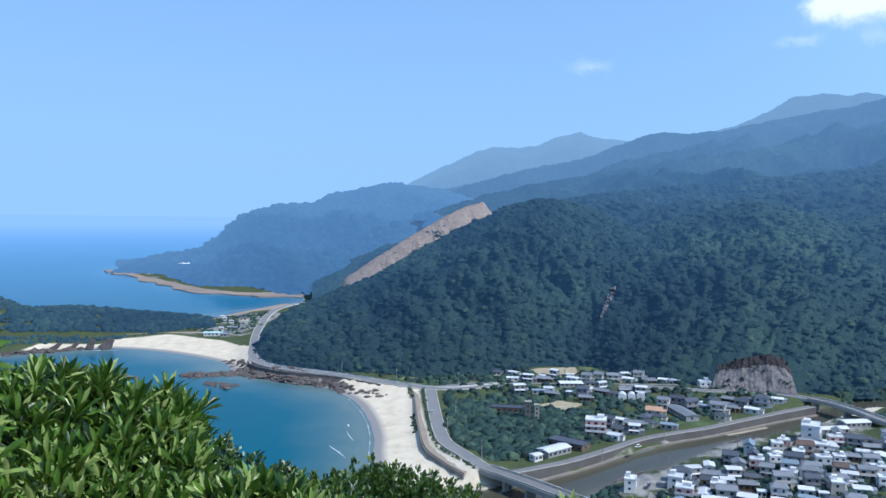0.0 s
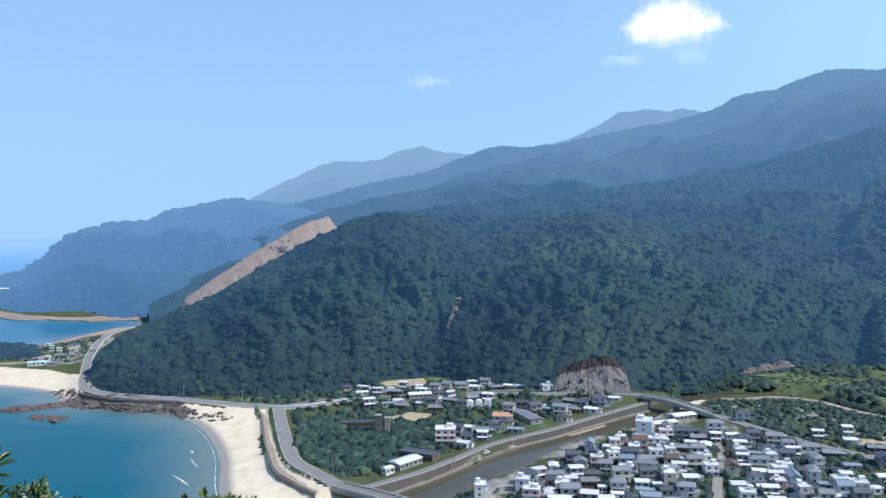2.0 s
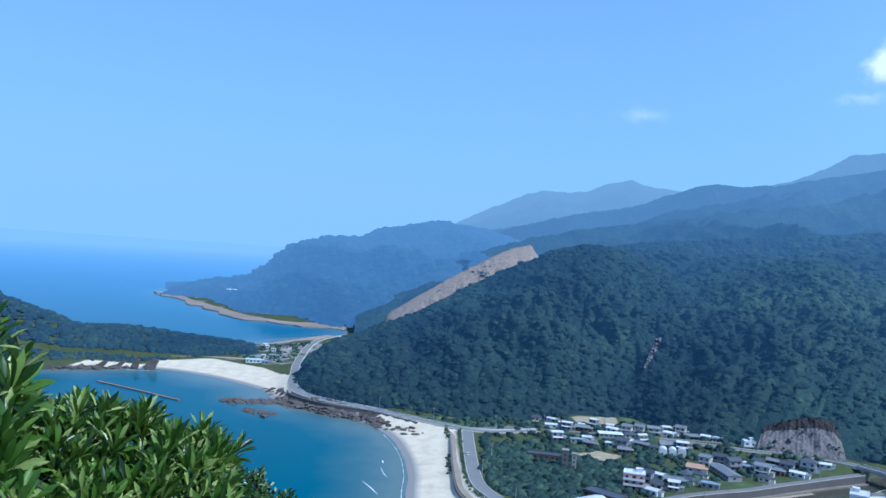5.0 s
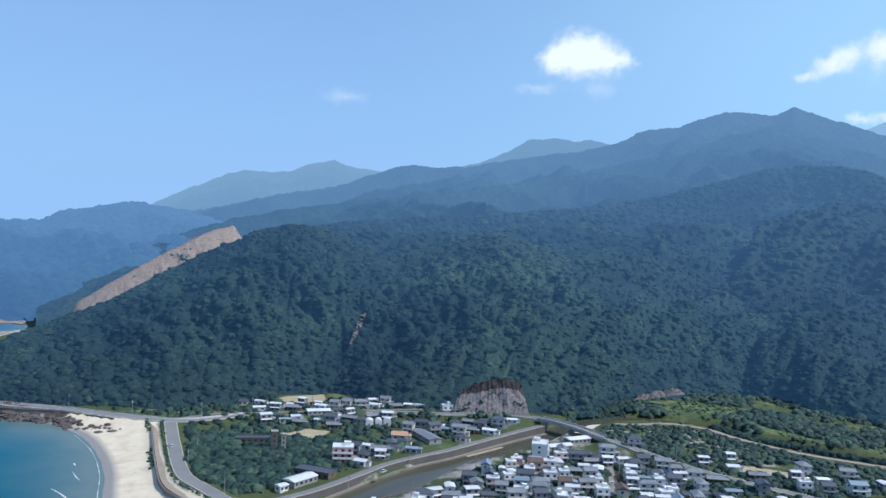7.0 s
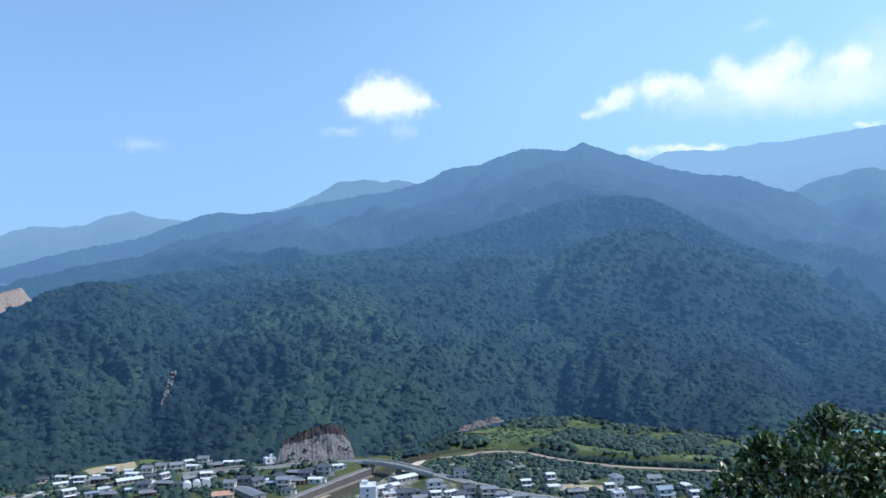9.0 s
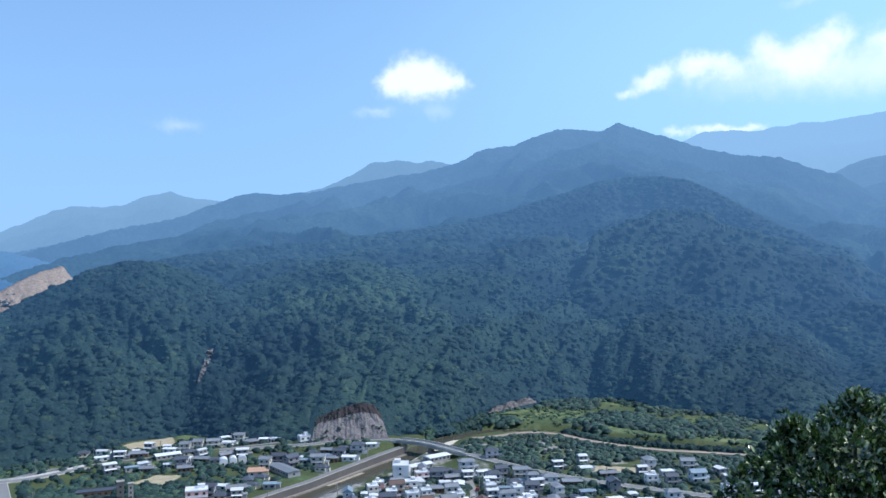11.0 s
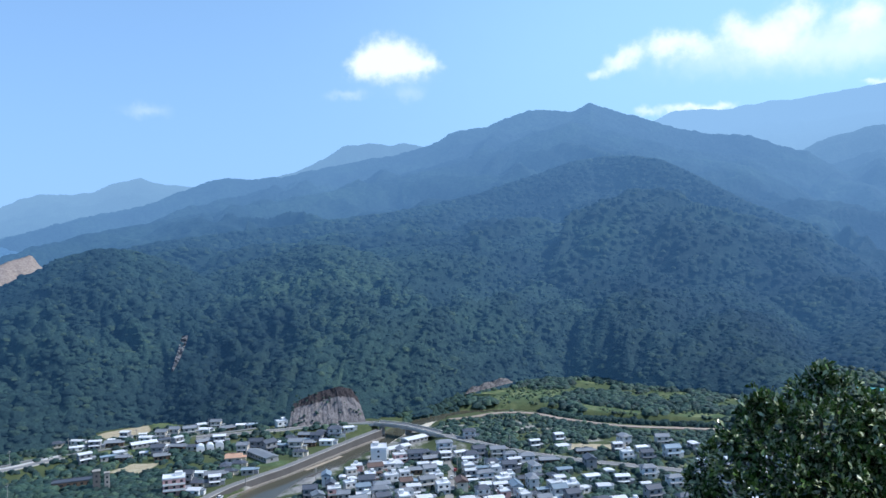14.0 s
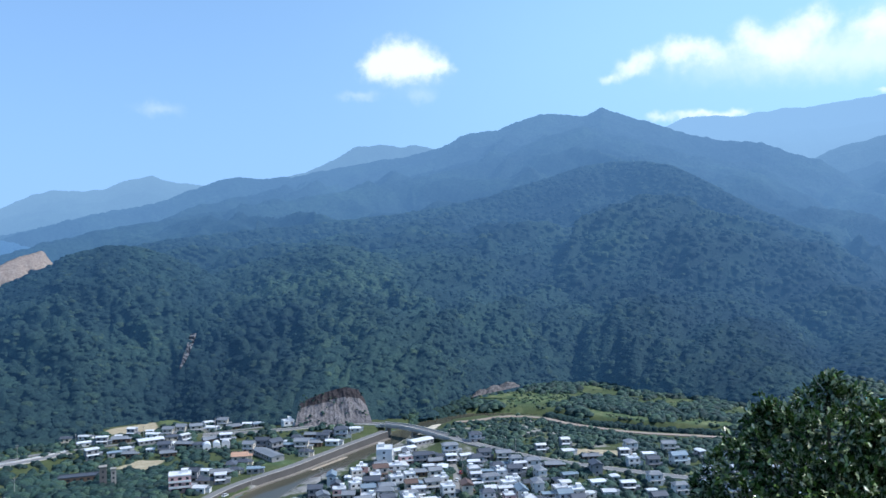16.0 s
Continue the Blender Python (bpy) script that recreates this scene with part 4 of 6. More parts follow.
def ribbon(line, d, width, z0, z1):
    """A long wall along a line: bmesh of a box section."""
    c = offset(line, d)
    a, b = offset(c, -width / 2), offset(c, width / 2)
    n = len(line)
    z0, z1 = np.broadcast_to(z0, n), np.broadcast_to(z1, n)
    v = np.stack([np.column_stack([a, z0]), np.column_stack([a, z1]), np.column_stack([b, z1]), np.column_stack([b, z0]), np.column_stack([a, z0])], 1)
    bm = bmesh.new()
    vs = [[bm.verts.new(p) for p in row] for row in v[:, :4]]
    for r0, r1 in zip(vs, vs[1:]):
        for i in range(4):
            j = (i + 1) % 4
            bm.faces.new((r0[i], r0[j], r1[j], r1[i]))
    bm.faces.new(vs[0][::-1])
    bm.faces.new(vs[-1])
    bmesh.ops.recalc_face_normals(bm, faces=bm.faces[:])
    return bm


M_PALE = plain("pale_concrete", (0.52, 0.49, 0.44), 0.85, wear=0.25, scale=0.8)
M_LANE = plain("worn_pale_asphalt", (0.27, 0.26, 0.24), 0.9, wear=0.2, scale=0.6)
M_RAIL = plain("galvanised_rail", (0.55, 0.56, 0.57), 0.5, metal=0.0, wear=0.15)
for k, (pts, half, hs) in ROADS.items():
    z = road_height(k)
    ob = strip(k, ROAD_LINES[k], half, z, M_LANE if k in ("river_lane", "village_street") else M_ASPHALT, "grey asphalt road with pale concrete edges", "road", skirt=2.0)
    if half > 2.5:
        for side in (-1, 1):
            part("kerb", ribbon(ROAD_LINES[k], side * (half + 0.25), 0.5, z - 1.5, z + 0.18), M_PALE, ob)
coast_ob = bpy.data.objects["coast_road"]
part("guard_rail", ribbon(ROAD_LINES["coast_road"], 4.3, 0.25, road_height("coast_road") - 0.2, road_height("coast_road") + 0.75), M_RAIL, coast_ob, "pale steel guard rail")

M_DARKWALL = plain("weathered_retaining_wall", (0.125, 0.118, 0.115), 0.9, wear=0.4, scale=0.5, bump=0.4)
wall_line = smooth_line([(-146, 617), (-139, 601), (-113, 580), (-74, 565), (-40, 543)], 4.0)
tagged(part("sea_wall", ribbon(wall_line, 0, 1.2, -1.0, 5.8), M_DARKWALL, None), "dark weathered retaining wall below the coast road", "wall", kind="structure")


def bank_wall(name, pts, width, z0, z1, mat, label):
    tagged(part(name, ribbon(smooth_line(pts, 5.0), 0, width, z0, z1), mat, None), label, "wall", kind="structure")


emb = ROAD_LINES["embankment_road"]
M_LEDGE = plain("stained_ledge", (0.24, 0.215, 0.19), 0.9, wear=0.4, scale=0.5)
ez = road_height("embankment_road")
tagged(part("river_wall_north", ribbon(emb, -2.95, 0.5, -1.0, ez + 0.12), M_DARKWALL, None), "dark weathered concrete flood wall below the river road", "wall", kind="structure")
part("coping", ribbon(emb, -2.95, 0.62, ez + 0.124, ez + 0.42), M_CONCRETE, bpy.data.objects["river_wall_north"], "pale coping along the wall top")
tagged(part("river_ledge", ribbon(emb[3:], -4.3, 2.1, -1.2, 0.95), M_LEDGE, None), "pale concrete ledge at the foot of the flood wall", "wall", kind="structure")
bank_wall("river_wall_south", [(80, 367), (89, 377), (106.5, 386.5), (118, 395), (137, 415), (156.5, 433), (178.5, 442), (196, 454), (212, 465.5)], 0.6, -1.0, 2.9, M_DARKWALL, "low weathered wall along the village bank")
bank_wall("beach_wall", [(-18, 538), (-15.3, 492), (-11.8, 443), (-7.8, 407), (0.5, 386.5), (11, 367.5)], 0.6, 0.0, 4.8, M_LEDGE, "low sea wall between beach and path")
M_GRAVEL = plain("gravel", (0.36, 0.30, 0.235), 0.95, wear=0.25, scale=0.6)
M_TRACK = plain("brown_gravel", (0.33, 0.27, 0.22), 0.95, wear=0.25, scale=0.6)
M_SAND = plain("sand_bar", (0.58, 0.52, 0.42), 0.95, wear=0.15, scale=0.3)
strip("beach_path", smooth_line([(-15.5, 536), (-13, 492), (-9.5, 443), (-5.5, 409), (2.5, 389), (13, 370)], 5.0), 1.7, 4.75, M_GRAVEL, "pale sandy path behind the beach", "path", skirt=1.5)
TRACK = [(285, 503), (300, 500), (326, 500), (344, 483), (350, 456), (368, 417), (396, 387), (422, 360), (455, 326)]
strip("river_track", smooth_line(TRACK, 5.0), 2.6, 4.6, M_TRACK, "pale gravel track beside the upper river", "track", skirt=1.5)
strip("river_bar", smooth_line([(264, 503), (276, 513), (298, 512), (312, 505)], 3.0), 4.0, 0.9, M_SAND, "pale sand bar in the river bend", "sand bar", skirt=0.8)
strip("river_bar_lower", smooth_line([(215, 462), (228, 475), (243, 488), (254, 497)], 3.0), 3.6, 1.1, M_SAND, "pale sand bank by the village", "sand bar", skirt=0.9)
strip("mouth_spit", smooth_line([(-6, 371), (6, 366), (16, 365), (26, 366)], 3.0), np.array([8.0, 8.0, 7.6, 7.0, 5.5, 3.5, 1.0])[np.linspace(0, 6, len(smooth_line([(-6, 371), (6, 366), (16, 365), (26, 366)], 3.0))).astype(int)], 0.9, M_SAND, "smooth tongue of pale sand at the river mouth", "sand bar", skirt=1.0)
strip("river_spit", smooth_line([(160, 452), (174, 460), (189, 469)], 3.0), 1.2, 0.4, M_GRAVEL, "narrow sand spit in the shallow river", "sand bar", skirt=0.5)


def bridge(name, pts, half, z, piers, label, depth=1.1):
    line = smooth_line(pts, 4.0)
    z = np.interp(np.linspace(0, 1, len(line)), np.linspace(0, 1, len(z)), z)
    root = new(name)
    tagged(root, label, "bridge", kind="structure")
    part("deck", ribbon(line, 0, half * 2, z - depth, z), M_ASPHALT, root)
    for side in (-1, 1):
        part("parapet", ribbon(line, side * (half - 0.2), 0.35, z + 0.02, z + 0.95), M_PALE, root, "pale concrete parapet")
        part("edge_beam", ribbon(line, side * (half + 0.15), 0.5, z - depth - 0.5, z + 0.1), M_CONCRETE, root)
    for k in piers:
        i = int(k * (len(line) - 1))
        x, y = line[i]
        t = line[min(i + 1, len(line) - 1)] - line[max(i - 1, 0)]
        bm = bmesh.new()
        bmesh.ops.create_cube(bm, size=1, matrix=pose(x, y, (z[i] - depth - 2) / 2, 0, 0, math.degrees(math.atan2(t[1], t[0]))) @ Matrix.Diagonal((1.6, half * 1.5, z[i] - depth + 2, 1)))
        bmesh.ops.bevel(bm, geom=bm.edges[:], offset=0.3, segments=2, affect="EDGES")
        part("pier", bm, M_CONCRETE, root)


bridge("river_mouth_bridge", [(21, 371), (37, 354), (53.5, 335), (72, 314)], 4.0, [7, 7.2, 7, 6.5], (0.18, 0.4, 0.62, 0.85), "long concrete road bridge over the river mouth", 1.4)
bridge("upper_bridge", [(232, 510), (241, 495), (247, 476), (253, 448)], 3.6, [8, 8.3, 8.2, 8], (0.12, 0.42, 0.72), "concrete road bridge over the river by the village", 1.0)


# ---------------- houses ----------------
def box(bm, cx, cy, z0, w, d, h):
    r = bmesh.ops.create_cube(bm, size=1, matrix=Matrix.Translation((cx, cy, z0 + h / 2)) @ Matrix.Diagonal((w, d, h, 1)))
    return r["verts"]


def prism(bm, w, d, z, rise, over, thick, hip=0.0):
    """A gable roof (hip > 0: hipped) with overhanging eaves and a thickness, ridge along x."""
    X, Y = w / 2 + over, d / 2 + over
    top = [(-X, -Y, z), (X, -Y, z), (X, Y, z), (-X, Y, z), (-X + hip, 0, z + rise), (X - hip, 0, z + rise)]
    a = [bm.verts.new(p) for p in top]
    b = [bm.verts.new((p[0], p[1], p[2] - thick)) for p in top[:4]]
    for f in ((a[0], a[1], a[5], a[4]), (a[2], a[3], a[4], a[5]), (a[1], a[2], a[5]), (a[3], a[0], a[4]),
              (a[1], a[0], b[0], b[1]), (a[2], a[1], b[1], b[2]), (a[3], a[2], b[2], b[3]), (a[0], a[3], b[3], b[0]), (b[3], b[2], b[1], b[0])):
        bm.faces.new(f)


WINDOW_MESHES = {}


def window_mesh(w, h):
    if (w, h) not in WINDOW_MESHES:
        bm = bmesh.new()
        box(bm, 0, 0, -h / 2, w, 0.08, h)
        me = bpy.data.meshes.new("window")
        bm.to_mesh(me)
        bm.free()
        me.materials.append(M_GLASS)
        WINDOW_MESHES[(w, h)] = me
    return WINDOW_MESHES[(w, h)]


def house(m, w, d, storeys, roof, colour, wall, label, category="house", name="house"):
    """A house with its ridge along x and its front to -y."""
    root = new(name)
    root.matrix_world = m
    tagged(root, label, category)
    h = 2.9 * storeys
    wm = M_WALLS[wall]
    if w < 14 and roof != "arch" and w > 6:
        # a lower wing built on at one end
        bm = bmesh.new()
        box(bm, w * 0.5 + 1.1, 0.6, -1.5, 2.6, d * 0.62, 4.0)
        part("wing", bm, wm, root)
        bm = bmesh.new()
        prism(bm, 2.6, d * 0.62, 2.6, 0.7, 0.35, 0.15)
        bmesh.ops.translate(bm, verts=bm.verts[:], vec=(w * 0.5 + 1.2, 0.6, 0))
        part("wing_roof", bm, M_ROOFS["grey" if colour == "white" else colour], root)
    bm = bmesh.new()
    box(bm, 0, 0, -1.5, w, d, h + 1.5)
    if roof == "gable":
        rise = d * 0.26
        a = [bm.verts.new((s * w / 2, y, z)) for s in (-1, 1) for y, z in ((-d / 2, h), (d / 2, h), (0, h + rise))]
        bm.faces.new(a[:3])
        bm.faces.new(a[3:])
    part("wall", bm, wm, root)
    bm = bmesh.new()
    if roof == "gable":
        prism(bm, w, d, h + 0.12, d * 0.27, 0.55, 0.2)
        box(bm, 0, 0, h + d * 0.27 - 0.05, w + 0.9, 0.4, 0.3)
    elif roof == "hip":
        prism(bm, w, d, h + 0.12, d * 0.25, 0.6, 0.2, d * 0.42)
    elif roof == "shed":
        prism(bm, w, d, h + 0.08, d * 0.12, 0.4, 0.12)
    elif roof == "arch":
        n = 10
        rings = []
        for s in (-1, 1):
            rings.append([bm.verts.new((s * w / 2, d / 2 * math.cos(math.pi * i / n), h + d * 0.42 * math.sin(math.pi * i / n))) for i in range(n + 1)])
        for i in range(n):
            bm.faces.new((rings[0][i], rings[0][i + 1], rings[1][i + 1], rings[1][i]))
        bm.faces.new(rings[0])
        bm.faces.new(rings[1][::-1])
    else:
        box(bm, 0, 0, h, w + 0.3, d + 0.3, 0.25)
        for sx, sy, bw, bd in ((0, -1, w + 0.3, 0.2), (0, 1, w + 0.3, 0.2), (-1, 0, 0.2, d + 0.3), (1, 0, 0.2, d + 0.3)):
            box(bm, sx * w / 2, sy * d / 2, h + 0.25, bw, bd, 0.35)
    part("roof", bm, M_ROOFS[colour], root)
    if storeys > 1 and roof != "flat":
        bm = bmesh.new()
        prism(bm, w * 0.9, 1.4, 2.75, 0.5, 0.1, 0.12)
        bmesh.ops.translate(bm, verts=bm.verts[:], vec=(0, -d / 2 - 0.5, 0))
        part("porch_roof", bm, M_ROOFS[colour], root)
    n = max(2, int(w / 3.2))
    for s in range(storeys):
        z = s * 2.9 + 1.55
        for i in range(n):
            x = (i + 0.5) / n * w - w / 2
            wide = 1.8 if (i + s) % 2 else 1.3
            for side in (-1, 1):
                share("window", window_mesh(wide, 1.25), root, pose(x, side * d / 2, z))
        share("window", window_mesh(1.2, 1.1), root, pose(-w / 2, 0.3, z, 0, 0, 90))
        share("window", window_mesh(1.2, 1.1), root, pose(w / 2, -0.3, z, 0, 0, 90))
    if roof == "flat" and w < 14:
        # stair head on the roof terrace
        bm = bmesh.new()
        box(bm, w * 0.22, d * 0.2, h + 0.25, w * 0.3, d * 0.36, 1.7)
        box(bm, w * 0.22, d * 0.2, h + 1.95, w * 0.34, d * 0.4, 0.15)
        part("stair_head", bm, M_WALLS[0], root)
    if storeys > 2 or (roof == "flat" and storeys > 1):
        for s in range(1, storeys):
            bm = bmesh.new()
            box(bm, 0, -d / 2 - 0.6, s * 2.9 - 0.1, w, 1.2, 0.15)
            box(bm, 0, -d / 2 - 1.15, s * 2.9, w, 0.1, 1.0)
            part("balcony", bm, M_WALLS[0], root)
    return root


VARIANTS = {
    "a": (12.0, 9.0, 3, "flat", "white", 0, "white three-storey apartment block with balconies", "apartment block"),
    "x": (11.0, 8.5, 3, "flat", "white", 4, "pink three-storey apartment block with white balconies", "apartment block"),
    "v": (7.6, 6.0, 2, "flat", "white", 4, "pink two-storey house with a flat pale roof", "house"),
    "w": (8.4, 5.6, 1, "gable", "dark", 5, "ochre single-storey house with a dark tiled roof", "house"),
    "y": (13.0, 6.5, 1, "shed", "mint", 0, "low beach house with a pale turquoise metal roof", "house"),
    "b": (8.2, 5.7, 2, "gable", "grey", 1, "two-storey cream house with a grey tiled gable roof", "house"),
    "c": (8.6, 6.6, 2, "hip", "dark", 0, "two-storey white house with a dark hipped tile roof", "house"),
    "d": (7.4, 6.1, 2, "flat", "white", 0, "white two-storey house with a flat white roof", "house"),
    "e": (9.8, 5.3, 1, "gable", "grey", 3, "single-storey wooden house with a grey tiled roof", "house"),
    "f": (7.4, 5.3, 1, "hip", "dark", 1, "small cream house with a dark hipped roof", "house"),
    "g": (8.2, 5.7, 1, "shed", "white", 0, "white single-storey house with a white metal roof", "house"),
    "h": (7.4, 5.7, 2, "shed", "white", 2, "grey two-storey house with a white metal roof", "house"),
    "t": (7.4, 6.2, 2, "flat", "white", 1, "cream two-storey house with a flat pale roof", "house"),
    "u": (8.6, 5.8, 2, "gable", "blue", 0, "two-storey white house with a slate-blue roof", "house"),
    "i": (7.8, 5.7, 2, "gable", "brown", 1, "two-storey cream house with a brown tiled roof", "house"),
    "j": (8.2, 6.1, 2, "gable", "dark", 2, "two-storey grey house with a dark tiled gable roof", "house"),
    "k": (6.6, 4.9, 1, "shed", "blue", 2, "grey shed with a faded blue metal roof", "shed"),
    "l": (9.0, 6.6, 1, "gable", "orange", 1, "single-storey house with an orange tiled roof", "house"),
    "m": (5.0, 4.0, 1, "shed", "white", 0, "small white shed with a metal roof", "shed"),
    "n": (24.0, 8.0, 1, "shed", "grey", 2, "long grey storehouse with a sheet metal roof", "storehouse"),
    "o": (7.0, 5.0, 1, "arch", "white", 0, "small store with a white arched roof", "store"),
    "s": (26.0, 9.0, 1, "shed", "teal", 2, "long shed with a turquoise sheet metal roof", "shed"),
    "p": (16.0, 8.0, 1, "shed", "white", 2, "long workshop with a white metal roof", "workshop"),
    "q": (20.0, 9.0, 1, "flat", "dark", 3, "low dark hall with a flat roof", "hall"),
    "r": (9.0, 5.7, 2, "hip", "grey", 0, "two-storey white house with a grey hipped roof", "house"),
}
MODELS, HOUSES, SPREAD = {}, [], random.Random(17)


def put_house(kind, x, y, turn=0.0, z=None):
    z = ground_at(x, y) if z is None else z
    m = pose(x, y, z + 0.15, 0, 0, turn)
    w, d, st, roof, colour, wall, label, cat = VARIANTS[kind]
    if kind in MODELS:
        grow = Matrix.Diagonal((SPREAD.uniform(0.72, 1.02), SPREAD.uniform(0.76, 1.05), SPREAD.uniform(0.80, 1.0), 1))
        copy_thing(MODELS[kind], m @ grow)
    else:
        MODELS[kind] = house(m, w, d, st, roof, colour, wall, label, cat, cat.replace(" ", "_"))
        tagged(MODELS[kind], group="%ss of the village" % cat)
    HOUSES.append((x, y, max(w, d) / 2))


NORTH_SIDE = [  # houses between the hill and the river: kind, x, y, turn
    ("x", 84, 437, -12), ("q", 66, 415, -38), ("p", 57, 403, 38), ("m", 47, 394, 33), ("l", 127, 482, -20), ("k", 126, 450, -25), ("e", 108, 452, -15), ("f", 118, 466, 70),
    ("n", 143, 478, 100), ("j", 151, 492, 20), ("k", 160, 493, -40), ("b", 166, 485, -30), ("e", 175, 491, -35), ("j", 185, 499, -35), ("g", 187, 487, -35), ("c", 199, 503, -25),
    ("g", 212, 511, -20), ("f", 163, 471, -35), ("d", 177, 546, 0), ("o", 115, 514, 80), ("o", 121, 514, 80), ("o", 127, 515, 80)]
NORTH_FIELDS = [
    ("e", 91, 512, -10), ("q", 40, 484, -8), ("g", 50, 566, 0), ("h", 51, 531, 10), ("g", 71, 537, 0), ("k", 63, 529, 0), ("p", 88, 552, 3), ("h", 107, 542, 25),
    ("n", 146, 597, 0), ("g", 158, 592, 0), ("e", 143, 560, 0), ("k", 159, 558, 0), ("f", 40, 584, 0), ("e", 121, 533, 10), ("f", 101, 551, 0), ("b", 120, 567, -10), ("g", 132, 586, 5)]
SOUTH_BANK = [
    ("d", 84, 355, 75), ("h", 116, 371, 10), ("e", 125, 370, -5), ("h", 134, 369, -5), ("m", 142, 396, 10), ("m", 165, 408, 60), ("d", 161, 389, -5), ("j", 170, 388, -25),
    ("a", 197, 431, 65), ("d", 193, 410, -20), ("i", 183, 406, -15), ("p", 216, 446, 10), ("p", 236, 462, 10), ("g", 212, 406, -15), ("h", 229, 410, -20), ("g", 240, 413, -10),
    ("r", 239, 429, -20), ("c", 262, 438, -25), ("c", 240, 400, -15), ("b", 258, 400, -25), ("h", 287, 404, -20), ("h", 308, 408, -20)]
SOUTH_VILLAGE = [
    ("g", 299, 393, -20), ("r", 263, 378, -25), ("e", 272, 371, -25), ("d", 234, 354, -20), ("j", 246, 370, -25), ("i", 185, 373, -15), ("b", 196, 371, -10), ("d", 198, 358, -15),
    ("e", 135, 355, -10), ("b", 153, 360, -10), ("j", 165, 358, -10), ("r", 177, 359, -10), ("i", 207, 355, 70), ("g", 220, 353, -20), ("h", 252, 334, -20),
    ("g", 267, 318, -25), ("h", 281, 320, -25), ("d", 313, 352, -20), ("j", 322, 346, -25), ("b", 355, 368, -30), ("s", 597, 388, -55), ("d", 333, 316, -25), ("g", 218, 400, 60)]
for block in (NORTH_SIDE, NORTH_FIELDS, SOUTH_BANK, SOUTH_VILLAGE):
    for row in block:
        put_house(*row)

VILLAGE = [(96, 352), (118, 380), (150, 408), (196, 440), (214, 436), (258, 420), (290, 396), (340, 385), (372, 350), (410, 300), (330, 255), (240, 250), (150, 290), (92, 330)]


def road_clear(x, y):
    return min(float(segment_distance(np.array([x]), np.array([y]), v[0])[0][0]) - v[1] for v in ROADS.values())


rng = random.Random(7)
for _ in range(6000):
    x, y = rng.uniform(90, 410), rng.uniform(255, 445)
    if not inside(np.array([x]), np.array([y]), VILLAGE)[0] or math.hypot(x, y) < 318 or road_clear(x, y) < 5.5:
        continue
    if river_distance(np.array([x]), np.array([y]))[0] < 11 or any(inside(np.array([x]), np.array([y]), p)[0] for p in DRY_FIELDS):
        continue
    kind = rng.choice("bbbcjjrrreeewffffgggghhhddkktuuvm")
    size = max(VARIANTS[kind][0], VARIANTS[kind][1]) / 2
    thin = 1.0 if x < 258 else 1.75
    if all(math.hypot(x - hx, (y - hy) * 0.85) > (size + hs) * 0.93 * thin for hx, hy, hs in HOUSES):
        put_house(kind, x, y, -18 + rng.uniform(-7, 7) + (90 if rng.random() < 0.2 else 0))

NORTH_BLOCKS = [[(118, 458), (135, 470), (170, 478), (215, 505), (215, 520), (180, 515), (150, 505), (125, 490)], [(38, 520), (110, 520), (165, 545), (160, 585), (110, 575), (40, 590)], [(86, 420), (110, 440), (120, 455), (100, 462), (88, 448)]]
for block, tries in zip(NORTH_BLOCKS, (700, 260, 120)):
    px, py = [p[0] for p in block], [p[1] for p in block]
    for _ in range(tries):
        x, y = rng.uniform(min(px), max(px)), rng.uniform(min(py), max(py))
        if not inside(np.array([x]), np.array([y]), block)[0] or road_clear(x, y) < 5 or any(inside(np.array([x]), np.array([y]), p)[0] for p in DRY_FIELDS + MEADOWS):
            continue
        kind = rng.choice("beefffgghjkm")
        size = max(VARIANTS[kind][0], VARIANTS[kind][1]) / 2
        if all(math.hypot(x - hx, (y - hy) * 0.85) > (size + hs) * 1.05 for hx, hy, hs in HOUSES):
            put_house(kind, x, y, -28 + rng.uniform(-12, 12))


# ---------------- small trees and bushes of the plain ----------------
def leaf_material(name, stops, rough=0.6, detail=1.2):
    n = Nodes(name)
    isl = n.add("ShaderNodeNewGeometry").outputs["Random Per Island"]
    fine = n.noise(detail, 5.0, 0.7)
    c = n.ramp(isl, stops)
    c = n.mix(1.0, c, n.ramp(fine, [(0.3, (0.5, 0.5, 0.5)), (0.7, (1.45, 1.45, 1.35))]), "MULTIPLY")
    n.bump(fine, 0.8, 0.6)
    return n.done(c, rough, spec=0.3)


# Greens pushed towards blue to stand in for thin haze over the plain
M_BUSH = leaf_material("bushes", [(0.0, (0.010, 0.030, 0.031)), (0.5, (0.021, 0.055, 0.050)), (0.85, (0.036, 0.079, 0.062)), (1.0, (0.066, 0.114, 0.074))])


def open_places(n, poly, seed, clear_house=1.5, clear_road=3.0, clear_river=4.0):
    r = np.random.RandomState(seed)
    p = np.array(poly)
    x = r.uniform(p[:, 0].min(), p[:, 0].max(), n)
    y = r.uniform(p[:, 1].min(), p[:, 1].max(), n)
    ok = inside(x, y, poly) & (river_distance(x, y) > clear_river) & (shore_distance(x, y) > 14)
    for pts, half, _ in ROADS.values():
        ok &= segment_distance(x, y, pts)[0] > half + clear_road
    ok &= segment_distance(x, y, TRACK)[0] > 2.6 + clear_road
    for q in DRY_FIELDS:
        ok &= ~inside(x, y, q)
    for hx, hy, hs in HOUSES:
        ok &= np.hypot(x - hx, y - hy) > hs + clear_house
    x, y = x[ok], y[ok]
    return np.stack([x, y, ground_height(x, y)], -1)


